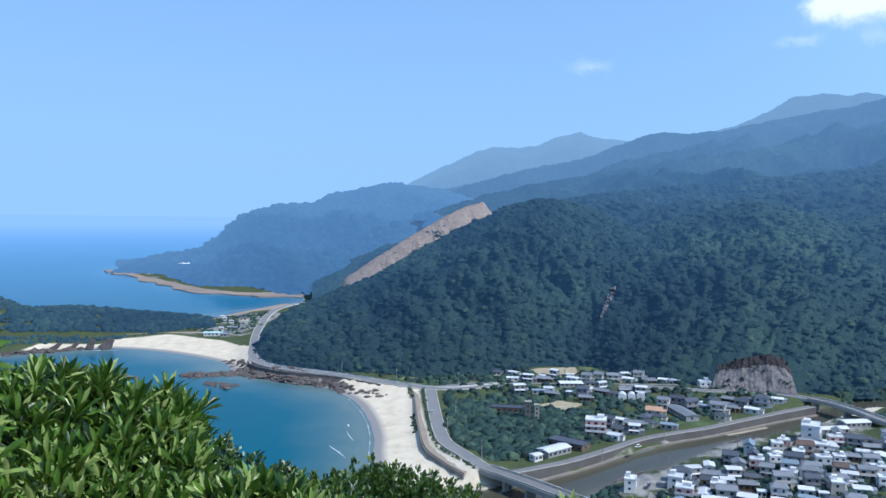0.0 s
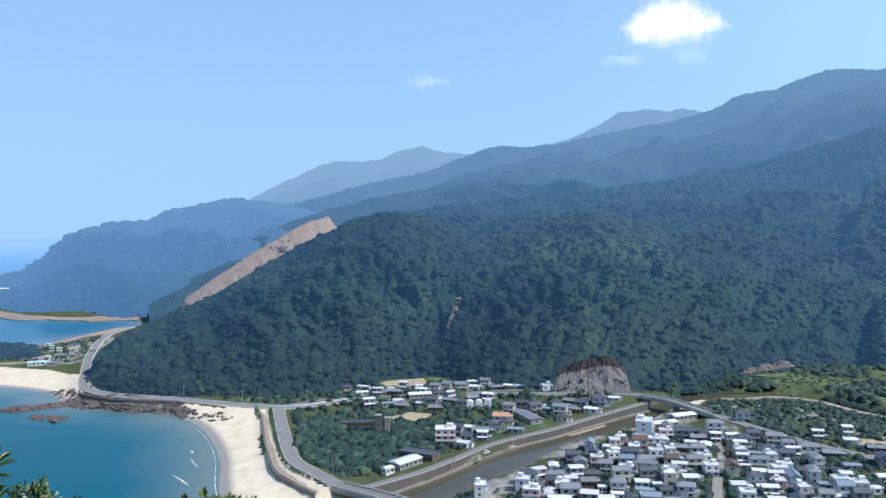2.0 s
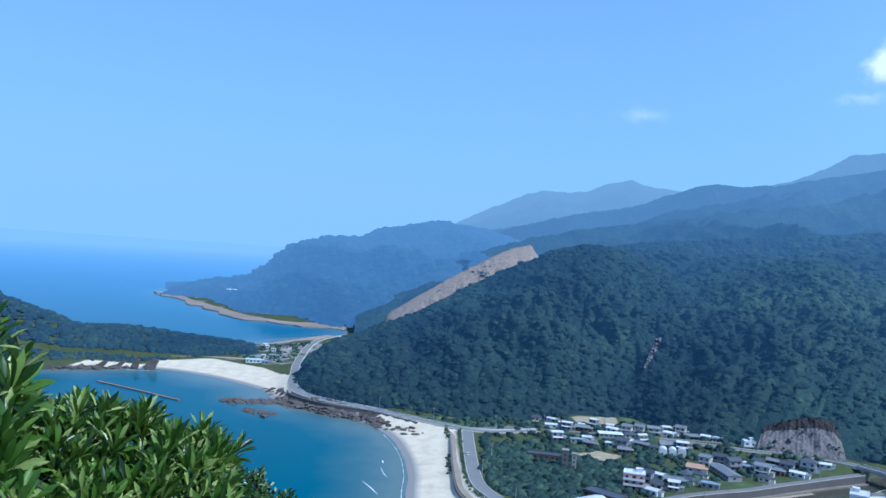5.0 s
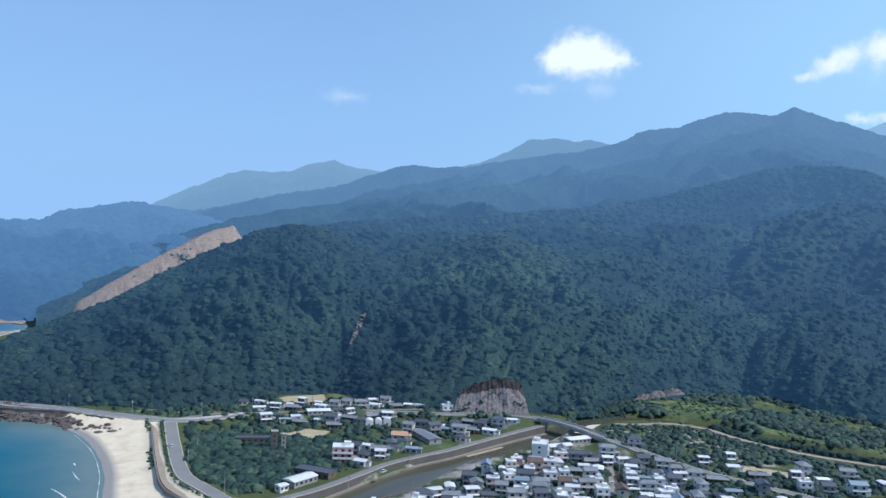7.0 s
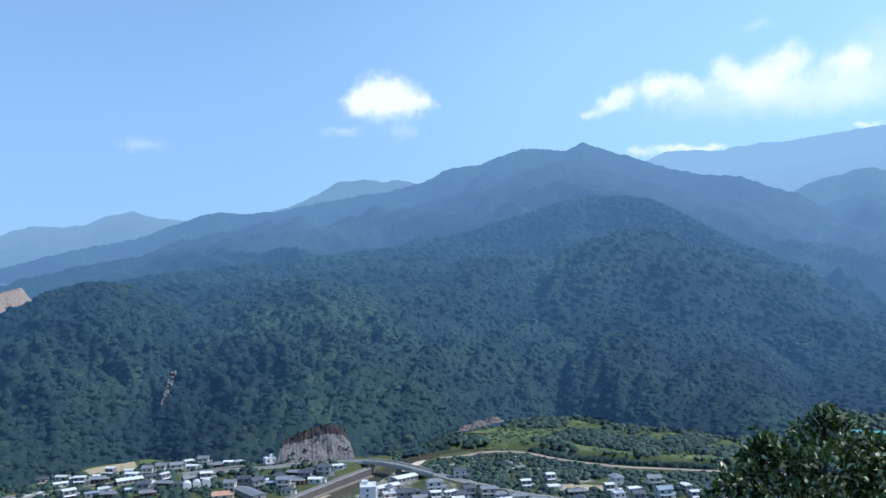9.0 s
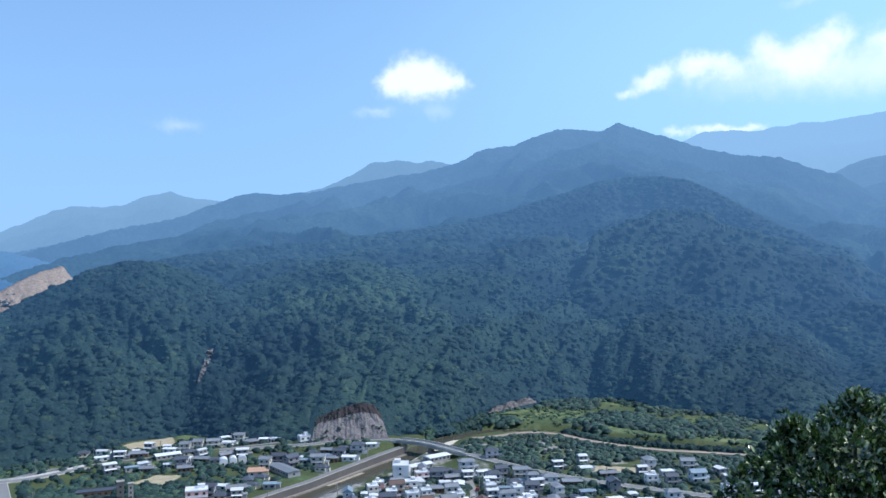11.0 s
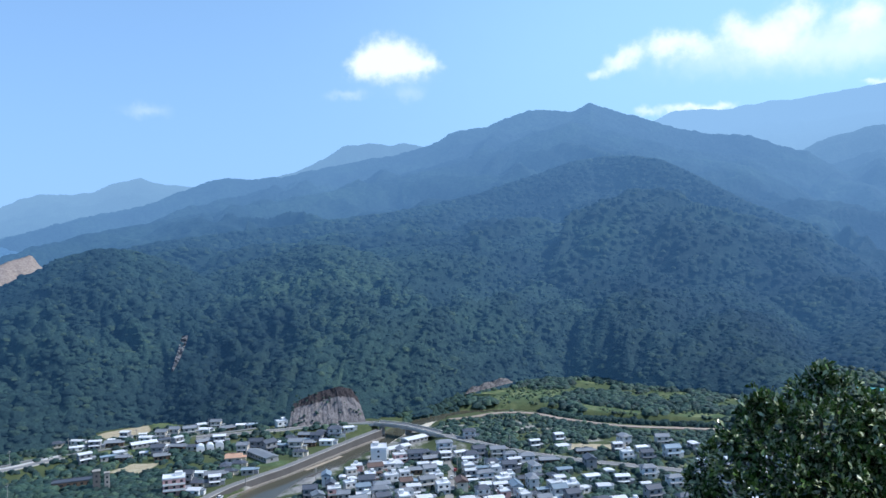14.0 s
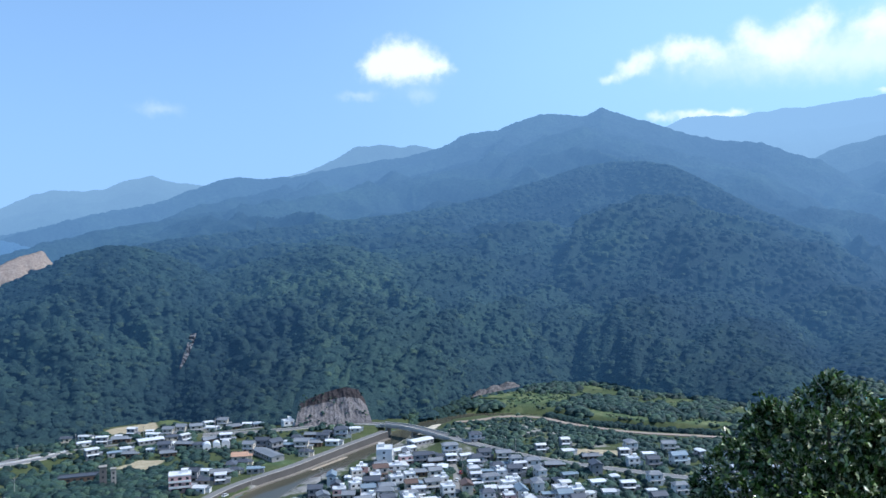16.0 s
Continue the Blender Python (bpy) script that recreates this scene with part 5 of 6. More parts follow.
def bushes(name, places, lo, hi, label, seed, mat=None, sink=0.2):
    r = np.random.RandomState(seed)
    rad = lo + (hi - lo) * r.rand(len(places)) ** 1.6
    places = places + np.stack([0 * rad, 0 * rad, rad * (0.55 - sink)], -1)
    return woods(name, places, rad, mat or M_BUSH, label, seed, 0.85)


NORTH_PLAIN = [(4, 500), (2, 440), (8, 412), (24, 388), (60, 402), (95, 428), (125, 460), (165, 480), (215, 512), (235, 540), (190, 575), (130, 600), (60, 600), (10, 590), (-20, 560), (0, 545)]
COPSE = [(6, 500), (4, 440), (10, 414), (26, 392), (50, 402), (75, 430), (95, 470), (80, 486), (55, 478), (30, 500)]
bushes("copse", open_places(1900, COPSE, 71, 0.5, 2.0), 1.2, 4.0, "dense low wood of dark green bushes and trees", 71)
bushes("field_trees", open_places(3600, NORTH_PLAIN, 72, -0.3, 1.5), 0.8, 3.3, "scattered trees and bushes between houses and fields", 72)
bushes("garden_trees", open_places(6000, VILLAGE, 73, -1.2, 0.9), 0.7, 3.3, "garden trees and hedges between the village houses", 73)
bushes("river_trees", open_places(1300, [(250, 440), (285, 400), (350, 400), (380, 430), (350, 470), (335, 500), (280, 500), (258, 480)], 74, 0.5, 2.0), 0.9, 3.0, "bushes and small trees on the inside of the river bend", 74)
M_MEADOW_BUSH = leaf_material("meadow_bushes", [(0.0, (0.018, 0.048, 0.034)), (0.5, (0.042, 0.084, 0.046)), (1.0, (0.11, 0.145, 0.068))])


def clumped(places, seed, size, level, keep_off=()):
    """Thins places into clumps with open ground between."""
    ok = wave(places[:, 0], places[:, 1], seed, size, 3) > level
    for q in keep_off:
        ok &= ~inside(places[:, 0], places[:, 1], q)
    return places[ok]


pl = clumped(open_places(15000, RIGHT_PLAIN, 75), 175, 30, -0.08, MEADOWS)
bushes("meadow_bushes", pl, 0.9, 4.2, "dark scrub growing in masses over rough meadow", 75)
pl = open_places(6000, RIGHT_PLAIN, 176)
pl = pl[wave(pl[:, 0], pl[:, 1], 177, 12, 3) > -0.1]
bushes("meadow_tufts", pl, 0.4, 1.8, "low pale tufts scattered over rough meadow", 176, M_MEADOW_BUSH)
verge = smooth_line([(-11.5, 533), (-9, 490), (-5.5, 441), (-1.5, 409.5), (6.5, 391.5), (16.5, 372)], 1.2)
r79 = np.random.RandomState(179)
verge = verge + r79.uniform(-0.9, 0.9, verge.shape)
bushes("verge_grass", np.column_stack([verge, np.maximum(4.9, ground_height(verge[:, 0], verge[:, 1]))]), 0.4, 1.1, "grass and low shrubs between beach path and road", 179, M_MEADOW_BUSH)
edge = smooth_line([(-19.3, 536), (-16.6, 492), (-13.2, 443), (-9.2, 406), (-1, 385), (9.5, 366)], 1.3)
edge = edge + r79.uniform(-1.2, 1.0, edge.shape)
edge = edge[wave(edge[:, 0], edge[:, 1], 183, 14, 2) > 0.15]
bushes("beach_edge_grass", np.column_stack([edge, ground_height(edge[:, 0], edge[:, 1])]), 0.5, 1.5, "grass and low shrubs along the top of the beach", 182, M_MEADOW_BUSH)
pl = open_places(160, [(58, 334), (78, 340), (80, 362), (74, 358), (60, 348)], 180, 1.0, 2.0, 6.0)
if len(pl):
    bushes("bank_bushes", pl, 0.8, 2.2, "low bushes on the river bank by the white house", 180)
pl = clumped(open_places(3000, [(300, 404), (330, 440), (347, 446), (364, 410), (392, 380), (430, 345), (450, 320), (400, 300), (372, 350), (340, 385)], 177, 1.0, 2.0), 178, 18, -0.25)
bushes("track_scrub", pl, 0.8, 2.8, "scrub and small trees between village and track", 177)
far_floor = [(math.sin(radians(a)) * r, math.cos(radians(a)) * r) for a, r in ((47, 700), (50, 640), (56, 560), (64, 560), (64, 1000), (52, 1000), (46, 860))]
bushes("valley_wood", open_places(4200, far_floor, 81), 1.6, 4.4, "trees and scrub on the floor of the side valley", 81)
r76 = np.random.RandomState(76)
hedge = smooth_line([(349, 484), (355, 455), (373, 425), (389, 404), (413, 379), (441, 351), (482, 310)], 1.8)
hp = np.concatenate([hedge + [3.4, 2.6] + r76.uniform(-2.6, 2.6, hedge.shape) for _ in range(5)])
bushes("hedge_row", np.column_stack([hp, ground_height(hp[:, 0], hp[:, 1])]), 1.7, 3.8, "dark row of trees along the upper river", 76, M_FOREST)
near_river = [(250, 556), (262, 590), (300, 625), (366, 640), (342, 596), (330, 560), (318, 541), (300, 540), (268, 520)]
bushes("riverside_wood", open_places(3000, near_river, 86, 0.5, 1.0, 2.0), 1.4, 4.2, "trees at the foot of the hill beside the river bend", 86, M_FOREST)
hq = open_places(3600, [(-215, 780), (-250, 752), (-300, 735), (-360, 716), (-430, 700), (-560, 680), (-560, 830), (-420, 850), (-300, 850), (-235, 830)], 77)
front = open_places(2200, [(-255, 742), (-300, 722), (-345, 708), (-400, 692), (-560, 676), (-560, 652), (-430, 662), (-345, 686), (-300, 706)], 78)
bushes("headland_scrub", front, 1.2, 3.2, "dark scrub at the foot of the headland", 78, M_HILL)
bushes("headland_wood", hq, 2.6, 5.0, "dark wood on the low headland", 77, M_HILL)


# ---------------- shore: rocks, reef, foam, breakwater ----------------
def rock_mesh(seed):
    bm = bmesh.new()
    bmesh.ops.create_icosphere(bm, subdivisions=3, radius=1.0)
    for v in bm.verts:
        n = noise.ridged_multi_fractal(v.co * 1.5 + Vector((seed * 7.1, 0, 0)), 0.9, 2.2, 5, 1.0, 2.0)
        v.co *= 0.45 + 0.36 * n
        v.co.z *= 0.62
        v.co.z = math.floor(v.co.z * 5) / 5 * 0.5 + v.co.z * 0.5
    me = bpy.data.meshes.new("rock")
    bm.to_mesh(me)
    bm.free()
    me.materials.append(M_ROCK)
    return me


ROCK_MESHES = [rock_mesh(i) for i in range(6)]
rng = random.Random(31)


def rocks_along(pts, n, spread, lo, hi, tall=1.0):
    line = smooth_line(pts, 2.0)
    for i in range(n):
        x, y = line[rng.randrange(len(line))]
        x, y = x + rng.uniform(-spread, spread), y + rng.uniform(-spread, spread)
        s = lo + (hi - lo) * rng.random() ** 2
        z = max(-0.6, ground_at(x, y) - 0.2)
        z = min(z, 2.5)
        ob = new("rock", ROCK_MESHES[rng.randrange(6)])
        ob.matrix_world = pose(x, y, z, rng.uniform(-12, 12), rng.uniform(-12, 12), rng.uniform(0, 360)) @ Matrix.Diagonal((s * rng.uniform(0.9, 1.7), s, s * tall * rng.uniform(0.6, 1.1), 1))
        tagged(ob, "jagged dark brown sea rock at the water's edge", "rock", "rocks along the shore")


rocks_along([(-180, 585), (-166, 591), (-150, 596), (-142, 602)], 64, 6, 1.6, 6.2)
rocks_along([(-160, 562), (-149, 556), (-140, 564)], 18, 6, 1.4, 4.6)
rocks_along([(-136, 590), (-118, 580), (-98, 570), (-80, 560), (-64, 548)], 95, 4, 1.6, 5.5)
rocks_along([(-70, 548), (-52, 540), (-40, 530)], 30, 7, 0.8, 3.2)
rocks_along([(-160, 636), (-150, 622), (-143, 608)], 22, 6, 1.6, 6.0)
rocks_along([(-350, 656), (-325, 672), (-306, 680)], 26, 5, 2.0, 6.0)
rocks_along([(-460, 645), (-380, 650)], 22, 8, 2.0, 6.0)
rocks_along([(-330, 745), (-322, 738), (-310, 735)], 14, 5, 2.5, 7.0, 1.3)
rocks_along([(-120, 593), (-108, 589), (-96, 584)], 16, 3, 3.0, 7.0, 1.6)


def slab_rock(x, y, turn, lean, w, h):
    """A tall slab of bedded rock that leans to one side."""
    bm = bmesh.new()
    bmesh.ops.create_cube(bm, size=1, matrix=Matrix.Diagonal((w, w * 0.6, h, 1)))
    bmesh.ops.subdivide_edges(bm, edges=bm.edges[:], cuts=5, use_grid_fill=True)
    for v in bm.verts:
        v.co *= 1 + 0.28 * noise.ridged_multi_fractal(v.co * 0.22 + Vector((x, y, 0)), 0.9, 2.2, 4, 1.0, 2.0) - 0.3
        taper = 1 - 0.55 * (v.co.z / h + 0.5)
        v.co.x, v.co.y = v.co.x * taper, v.co.y * taper
    me = bpy.data.meshes.new("slab_rock")
    bm.to_mesh(me)
    bm.free()
    me.materials.append(M_ROCK)
    ob = new("slab_rock", me)
    ob.matrix_world = pose(x, y, max(0.0, ground_at(x, y)) + h * 0.32, 0, lean, turn)
    tagged(ob, "tall leaning slab of dark rock at the end of the sand", "rock", "slabs by the sand")


slab_rock(-293, 682, 10, 22, 7, 11)
slab_rock(-280, 685, 4, 38, 10, 12)
slab_rock(-306, 681, 12, 48, 5, 9)
slab_rock(-319, 676, 8, 55, 5, 9)

M_REEF = plain("tidal_reef", (0.34, 0.27, 0.22), 0.95, wear=0.45, scale=0.08)
reef_line = smooth_line([(-530, 1375), (-480, 1320), (-400, 1222), (-335, 1130), (-272, 1098), (-215, 1082), (-178, 1078)], 12.0)
strip("reef", reef_line, 26 + 16 * wave(np.arange(len(reef_line)), 0 * np.arange(len(reef_line)), 91, 2.2), 1.2, M_REEF, "brown tidal reef along the far shore", "reef", skirt=1.4)
strip("cape_reef", smooth_line([(-562, 1372), (-540, 1382), (-500, 1378), (-455, 1330)], 10.0), 20.0, 2.2, M_REEF, "brown rock shelf off the cape", "reef", skirt=2.4)
strip("neck_reef", smooth_line([(-226, 862), (-212, 905), (-192, 950), (-178, 985)], 6.0), 13.0, 1.0, M_REEF, "brown rock shelf beside the neck of land", "reef", skirt=1.4)
M_BREAK = plain("stained_concrete", (0.24, 0.16, 0.135), 0.9, wear=0.3, scale=0.4)
tagged(part("breakwater", ribbon(smooth_line([(-295, 619), (-252, 597), (-214, 576)], 4.0), 0, 2.4, -2.0, 0.8), M_BREAK, None), "low rust-brown breakwater lying in the bay", "breakwater", kind="structure")

M_FOAM = plain("sea_foam", (0.80, 0.83, 0.84), 0.8, wear=0.1, scale=0.8)


def foam(name, pts, half):
    line = smooth_line(pts, 1.5)
    n = len(line)
    k = np.sin(np.linspace(0, np.pi, n)) * (0.7 + 0.5 * wave(np.arange(n), np.zeros(n), len(name) + n, 3.0, 3))
    strip(name, line, np.maximum(0.05, 0.38 * half * np.abs(k)), 0.12, M_FOAM, "short crest of white foam on the water", "foam", kind="structure", cols=4)


foam("wave_crest", [(-52, 452), (-49, 441), (-46, 434)], 1.0)
foam("wave_crest", [(-58, 424), (-52, 414), (-47, 404)], 1.2)
foam("wave_crest", [(-53, 466), (-51.5, 460)], 1.1)
foam("wave_crest", [(-300, 676), (-284, 679), (-268, 681)], 1.2)
wash = smooth_line([(-60, 526), (-46.5, 487), (-38.5, 445), (-35.5, 406), (-31, 374)], 2.0)
strip("wash_line", wash, np.maximum(0.05, 0.05 + 0.5 * wave(np.arange(len(wash)), 0 * np.arange(len(wash)), 93, 4.0)), 0.1, M_FOAM, "thin white wash line along the beach", "foam", cols=4)


# ---------------- far shore and neck of land ----------------
def sheet_height(sheet, x, y):
    S, A, X, Y, Z = sheet
    i = np.argmin((X - x) ** 2 + (Y - y) ** 2)
    return float(Z.ravel()[i])


for kind, x, y, turn in (("p", -424, 1350, 20), ("m", -408, 1346, 20), ("m", -414, 1362, 10)):
    put_house(kind, x, y, turn, max(2.0, sheet_height(coast[1], x, y)) + 1)
for kind, x, y, turn in (("y", -207, 736, 8), ("k", -195, 732, 8), ("m", -218, 822, 0), ("m", -207, 806, 5), ("f", -200, 826, 0), ("k", -198, 770, 0), ("m", -206, 765, 0), ("m", -226, 845, 0)):
    put_house(kind, x, y, turn)
strip("car_park", smooth_line([(-192, 750), (-194, 770), (-193, 795)], 5.0), 9.0, 4.6, M_ASPHALT, "grey asphalt car park beside the coast road", "car park", skirt=1.0)
strip("headland_road", smooth_line([(-190, 745), (-225, 748), (-260, 742), (-300, 728), (-345, 716), (-400, 700), (-460, 690)], 5.0), 2.6, 4.9, M_GRAVEL, "pale track along the foot of the headland", "track", skirt=1.5)
bushes("neck_bushes", open_places(260, [(-240, 760), (-180, 745), (-172, 830), (-195, 900), (-225, 860)], 79, 0.5, 2.0), 1.0, 2.6, "low bushes round the car park", 79)
bushes("roadside_bushes", open_places(190, [(-130, 600), (-60, 572), (0, 552), (60, 575), (40, 600), (0, 592), (-60, 592), (-125, 618)], 80, 0.5, 1.5), 1.0, 2.6, "bushes and small trees at the foot of the hill", 80)


# ---------------- tower, poles, cars ----------------
def tower(x, y, w, h, turn, label):
    z = ground_at(x, y)
    root = new("tower")
    root.matrix_world = pose(x, y, z - 0.3, 0, 0, turn)
    tagged(root, label, "tower")
    bm = bmesh.new()
    box(bm, 0, 0, 0, w, w, h)
    bmesh.ops.bevel(bm, geom=bm.edges[:], offset=0.12, segments=1, affect="EDGES")
    part("shaft", bm, M_DARKWALL if w > 3 else M_CONCRETE, root)
    bm = bmesh.new()
    box(bm, 0, 0, h, w + 0.5, w + 0.5, 0.4)
    part("cap", bm, M_CONCRETE, root)
    for k in range(3):
        share("window", window_mesh(0.9, 1.1), root, pose(0, -w / 2, h * (0.3 + 0.25 * k)))


tower(50, 463, 3.6, 11.5, -6, "square grey concrete tower beside a low hall")
tower(55, 462, 2.6, 10.0, -6, "narrow pale concrete tower beside a low hall")

M_POLE = plain("weathered_pole", (0.30, 0.29, 0.27), 0.85, wear=0.2)


def utility_pole(x, y):
    z = ground_at(x, y)
    root = new("utility_pole")
    root.matrix_world = pose(x, y, z - 0.3, 0, 0, rng.uniform(-20, 20))
    tagged(root, "grey concrete utility pole with a cross-arm", "utility pole", "utility poles")
    bm = bmesh.new()
    bmesh.ops.create_cone(bm, cap_ends=True, segments=8, radius1=0.2, radius2=0.12, depth=10, matrix=Matrix.Translation((0, 0, 5)))
    part("pole", bm, M_POLE, root)
    for h in (9.2, 8.3):
        bm = bmesh.new()
        box(bm, 0, 0, h, 1.8, 0.12, 0.12)
        arm = part("cross_arm", bm, M_POLE, root)
        for sx in (-0.75, 0.75):
            bm = bmesh.new()
            bmesh.ops.create_cone(bm, cap_ends=True, segments=6, radius1=0.07, radius2=0.05, depth=0.2, matrix=Matrix.Translation((sx, 0, h + 0.22)))
            part("insulator", bm, M_PALE, arm)
    return root


pole = utility_pole(9, 470)
for x, y in ((4, 430), (20, 385), (-30, 553), (-70, 577), (12, 542), (45, 560), (85, 560), (130, 555), (80, 398), (120, 433), (160, 463), (200, 488), (105, 371), (150, 408), (224, 388), (205, 358), (268, 402), (290, 362)):
    z = ground_at(x, y)
    copy_thing(pole, pose(x, y, z - 0.3, 0, 0, rng.uniform(0, 180)))

CAR_PAINT = {"white": plain("white_car_paint", (0.75, 0.76, 0.77), 0.25, wear=0.05), "grey": plain("grey_car_paint", (0.22, 0.23, 0.25), 0.3, wear=0.05), "red": plain("red_car_paint", (0.40, 0.05, 0.04), 0.3, wear=0.05)}
M_TYRE = plain("tyre_rubber", (0.03, 0.03, 0.03), 0.9)


def car(x, y, z, turn, paint):
    root = new("car")
    root.matrix_world = pose(x, y, z, 0, 0, turn)
    tagged(root, "%s compact car standing on the asphalt" % paint, "car", "parked cars")
    bm = bmesh.new()
    box(bm, 0, 0, 0.3, 3.9, 1.6, 0.6)
    bmesh.ops.bevel(bm, geom=bm.edges[:], offset=0.14, segments=2, affect="EDGES")
    part("body", bm, CAR_PAINT[paint], root)
    bm = bmesh.new()
    vs = box(bm, -0.2, 0, 0.88, 2.3, 1.45, 0.55)
    for v in vs:
        if v.co.z > 1.2:
            v.co.x = -0.2 + (v.co.x + 0.2) * 0.7
            v.co.y *= 0.85
    part("cabin", bm, M_GLASS, root)
    bm = bmesh.new()
    box(bm, -0.2, 0, 1.42, 1.6, 1.2, 0.05)
    part("roof", bm, CAR_PAINT[paint], root)
    for sx in (-1.2, 1.2):
        for sy in (-0.75, 0.75):
            bm = bmesh.new()
            bmesh.ops.create_cone(bm, cap_ends=True, segments=14, radius1=0.32, radius2=0.32, depth=0.2, matrix=pose(sx, sy, 0.32, 90, 0, 0))
            wheel = part("wheel", bm, M_TYRE, root)
            bm = bmesh.new()
            bmesh.ops.create_cone(bm, cap_ends=True, segments=10, radius1=0.19, radius2=0.17, depth=0.04, matrix=pose(sx, sy * 1.15, 0.32, 90, 0, 0))
            part("rim", bm, M_RAIL, wheel)


for x, y, z, t, p in ((-4.5, 470, 6.05, 92, "white"), (-176.5, 800, 6.05, 88, "white"), (-195, 772, 4.65, 10, "white"), (-196, 778, 4.65, 10, "grey"), (-190, 786, 4.65, 100, "white"), (100, 408.5, 6.05, 38, "white"),
                      (222.5, 388, 4.7, 60, "red"), (214, 377, 4.7, 60, "white"), (92.5, 356, 4.7, 65, "grey"), (196, 509, 4.6, 0, "white")):
    car(x, y, z, t, p)


# ---------------- plants on the lookout ----------------
def leaf_shader(name, stops, rough=0.32, glow=(0.16, 0.26, 0.03), thin=0.25):
    n = Nodes(name)
    geo = n.add("ShaderNodeNewGeometry")
    info = n.add("ShaderNodeObjectInfo").outputs["Random"]
    mixr = n.math("FRACT", n.math("ADD", geo.outputs["Random Per Island"], info))
    c = n.ramp(mixr, stops)
    mott = n.noise(30.0, 4.0)
    c = n.mix(1.0, c, n.ramp(mott, [(0.3, (0.75, 0.75, 0.7)), (0.7, (1.2, 1.2, 1.15))]), "MULTIPLY")
    n.done(c, rough, spec=0.5)
    tr = n.add("ShaderNodeBsdfTranslucent", Color=(*glow, 1))
    mx = n.add("ShaderNodeMixShader", Fac=thin)
    n.link(n.bsdf.outputs[0], mx.inputs[1])
    n.link(tr.outputs[0], mx.inputs[2])
    n.link(mx.outputs[0], n.out.inputs[0])
    return n.mat


# Long leaves: blackest tones paint shaded gaps, palest ones sunlit highlights, leaf by leaf
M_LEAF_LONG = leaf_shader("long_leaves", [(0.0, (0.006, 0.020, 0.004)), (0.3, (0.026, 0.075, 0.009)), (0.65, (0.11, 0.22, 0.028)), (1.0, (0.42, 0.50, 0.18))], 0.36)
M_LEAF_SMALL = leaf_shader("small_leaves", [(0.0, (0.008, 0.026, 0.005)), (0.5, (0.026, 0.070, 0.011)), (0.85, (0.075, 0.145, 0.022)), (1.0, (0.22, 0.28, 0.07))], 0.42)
# Tree leaves: whitish top tone paints sky glints, near-black the shade between sprays
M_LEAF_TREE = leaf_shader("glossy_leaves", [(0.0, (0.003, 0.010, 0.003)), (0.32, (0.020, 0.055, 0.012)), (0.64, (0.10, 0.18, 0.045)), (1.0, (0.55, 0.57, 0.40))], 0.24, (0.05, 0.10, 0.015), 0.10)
M_BARK = plain("bark", (0.17, 0.13, 0.10), 0.9, wear=0.35, scale=20, bump=0.4)
M_DEAD = plain("bleached_wood", (0.50, 0.46, 0.42), 0.85, wear=0.25, scale=20)


def leaf_template(width, rows, curl, fold, blunt=0.7):
    """A leaf along +x, one long: widest past its middle, blunt at the tip, folded along the midrib and curled down."""
    v, f = [], []
    for i in range(rows + 1):
        s = i / rows
        w = s / blunt if s < blunt else math.sqrt(max(0.0, 1 - ((s - blunt) / (1 - blunt)) ** 2))
        w = 0.5 * width * max(0.06, w ** 0.8)
        z = -curl * s * s
        for q in (-1, 0, 1):
            v.append((s, q * w, z + fold * abs(q) * w))
    for i in range(rows):
        for q in (0, 1):
            a = i * 3 + q
            f.append((a, a + 1, a + 4, a + 3))
    return np.array(v), np.array(f)


LONG_LEAF = leaf_template(0.175, 5, 0.16, 0.5)
SMALL_LEAF = leaf_template(0.46, 3, 0.10, 0.3, 0.6)


def frames(dirs, ups):
    x = dirs / np.linalg.norm(dirs, axis=1)[:, None]
    y = np.cross(ups, x)
    y /= np.linalg.norm(y, axis=1)[:, None] + 1e-9
    return np.stack([x, y, np.cross(x, y)], -1)


def leaves_mesh(name, places, turns, sizes, template, mat):
    v, f = template
    world = np.einsum("nij,kj->nki", turns, v) * sizes[:, None, None] + places[:, None, :]
    faces = f[None] + (np.arange(len(places)) * len(v))[:, None, None]
    return mesh_np(name, world.reshape(-1, 3), faces.reshape(-1, 4), mat)


def rosettes(centres, axes, seed, n=15, lo=0.056, hi=0.104):
    """Leaves radiating round each shoot, steep and short in the middle, flat and long outside."""
    r = np.random.RandomState(seed)
    P, T, L = [], [], []
    for c, a in zip(centres, axes):
        a = a / np.linalg.norm(a)
        u = np.cross(a, [0.3, 0.9, 0.1])
        u /= np.linalg.norm(u)
        w = np.cross(a, u)
        size = r.uniform(0.8, 1.2)
        for k in range(n):
            s = k / (n - 1)
            phi = k * 2.4 + r.uniform(-0.3, 0.3)
            tilt = radians(8 + 50 * s + r.uniform(-9, 9))
            out = math.cos(phi) * u + math.sin(phi) * w
            d = math.cos(tilt) * a + math.sin(tilt) * out
            P.append(c + a * 0.035 * (1 - s))
            T.append((d, a + 0.4 * out * -1))
            L.append((lo + (hi - lo) * (0.45 + 0.55 * math.sin(math.pi * (0.2 + 0.6 * s)))) * size)
    d = np.array([t[0] for t in T])
    up = np.array([t[1] for t in T])
    return np.array(P), frames(d, up), np.array(L)


def polar(az, el, r):
    a, e = np.radians(az), np.radians(el)
    return np.stack([np.sin(a) * r, np.cos(a) * r, EYE + r * np.tan(e)], -1)


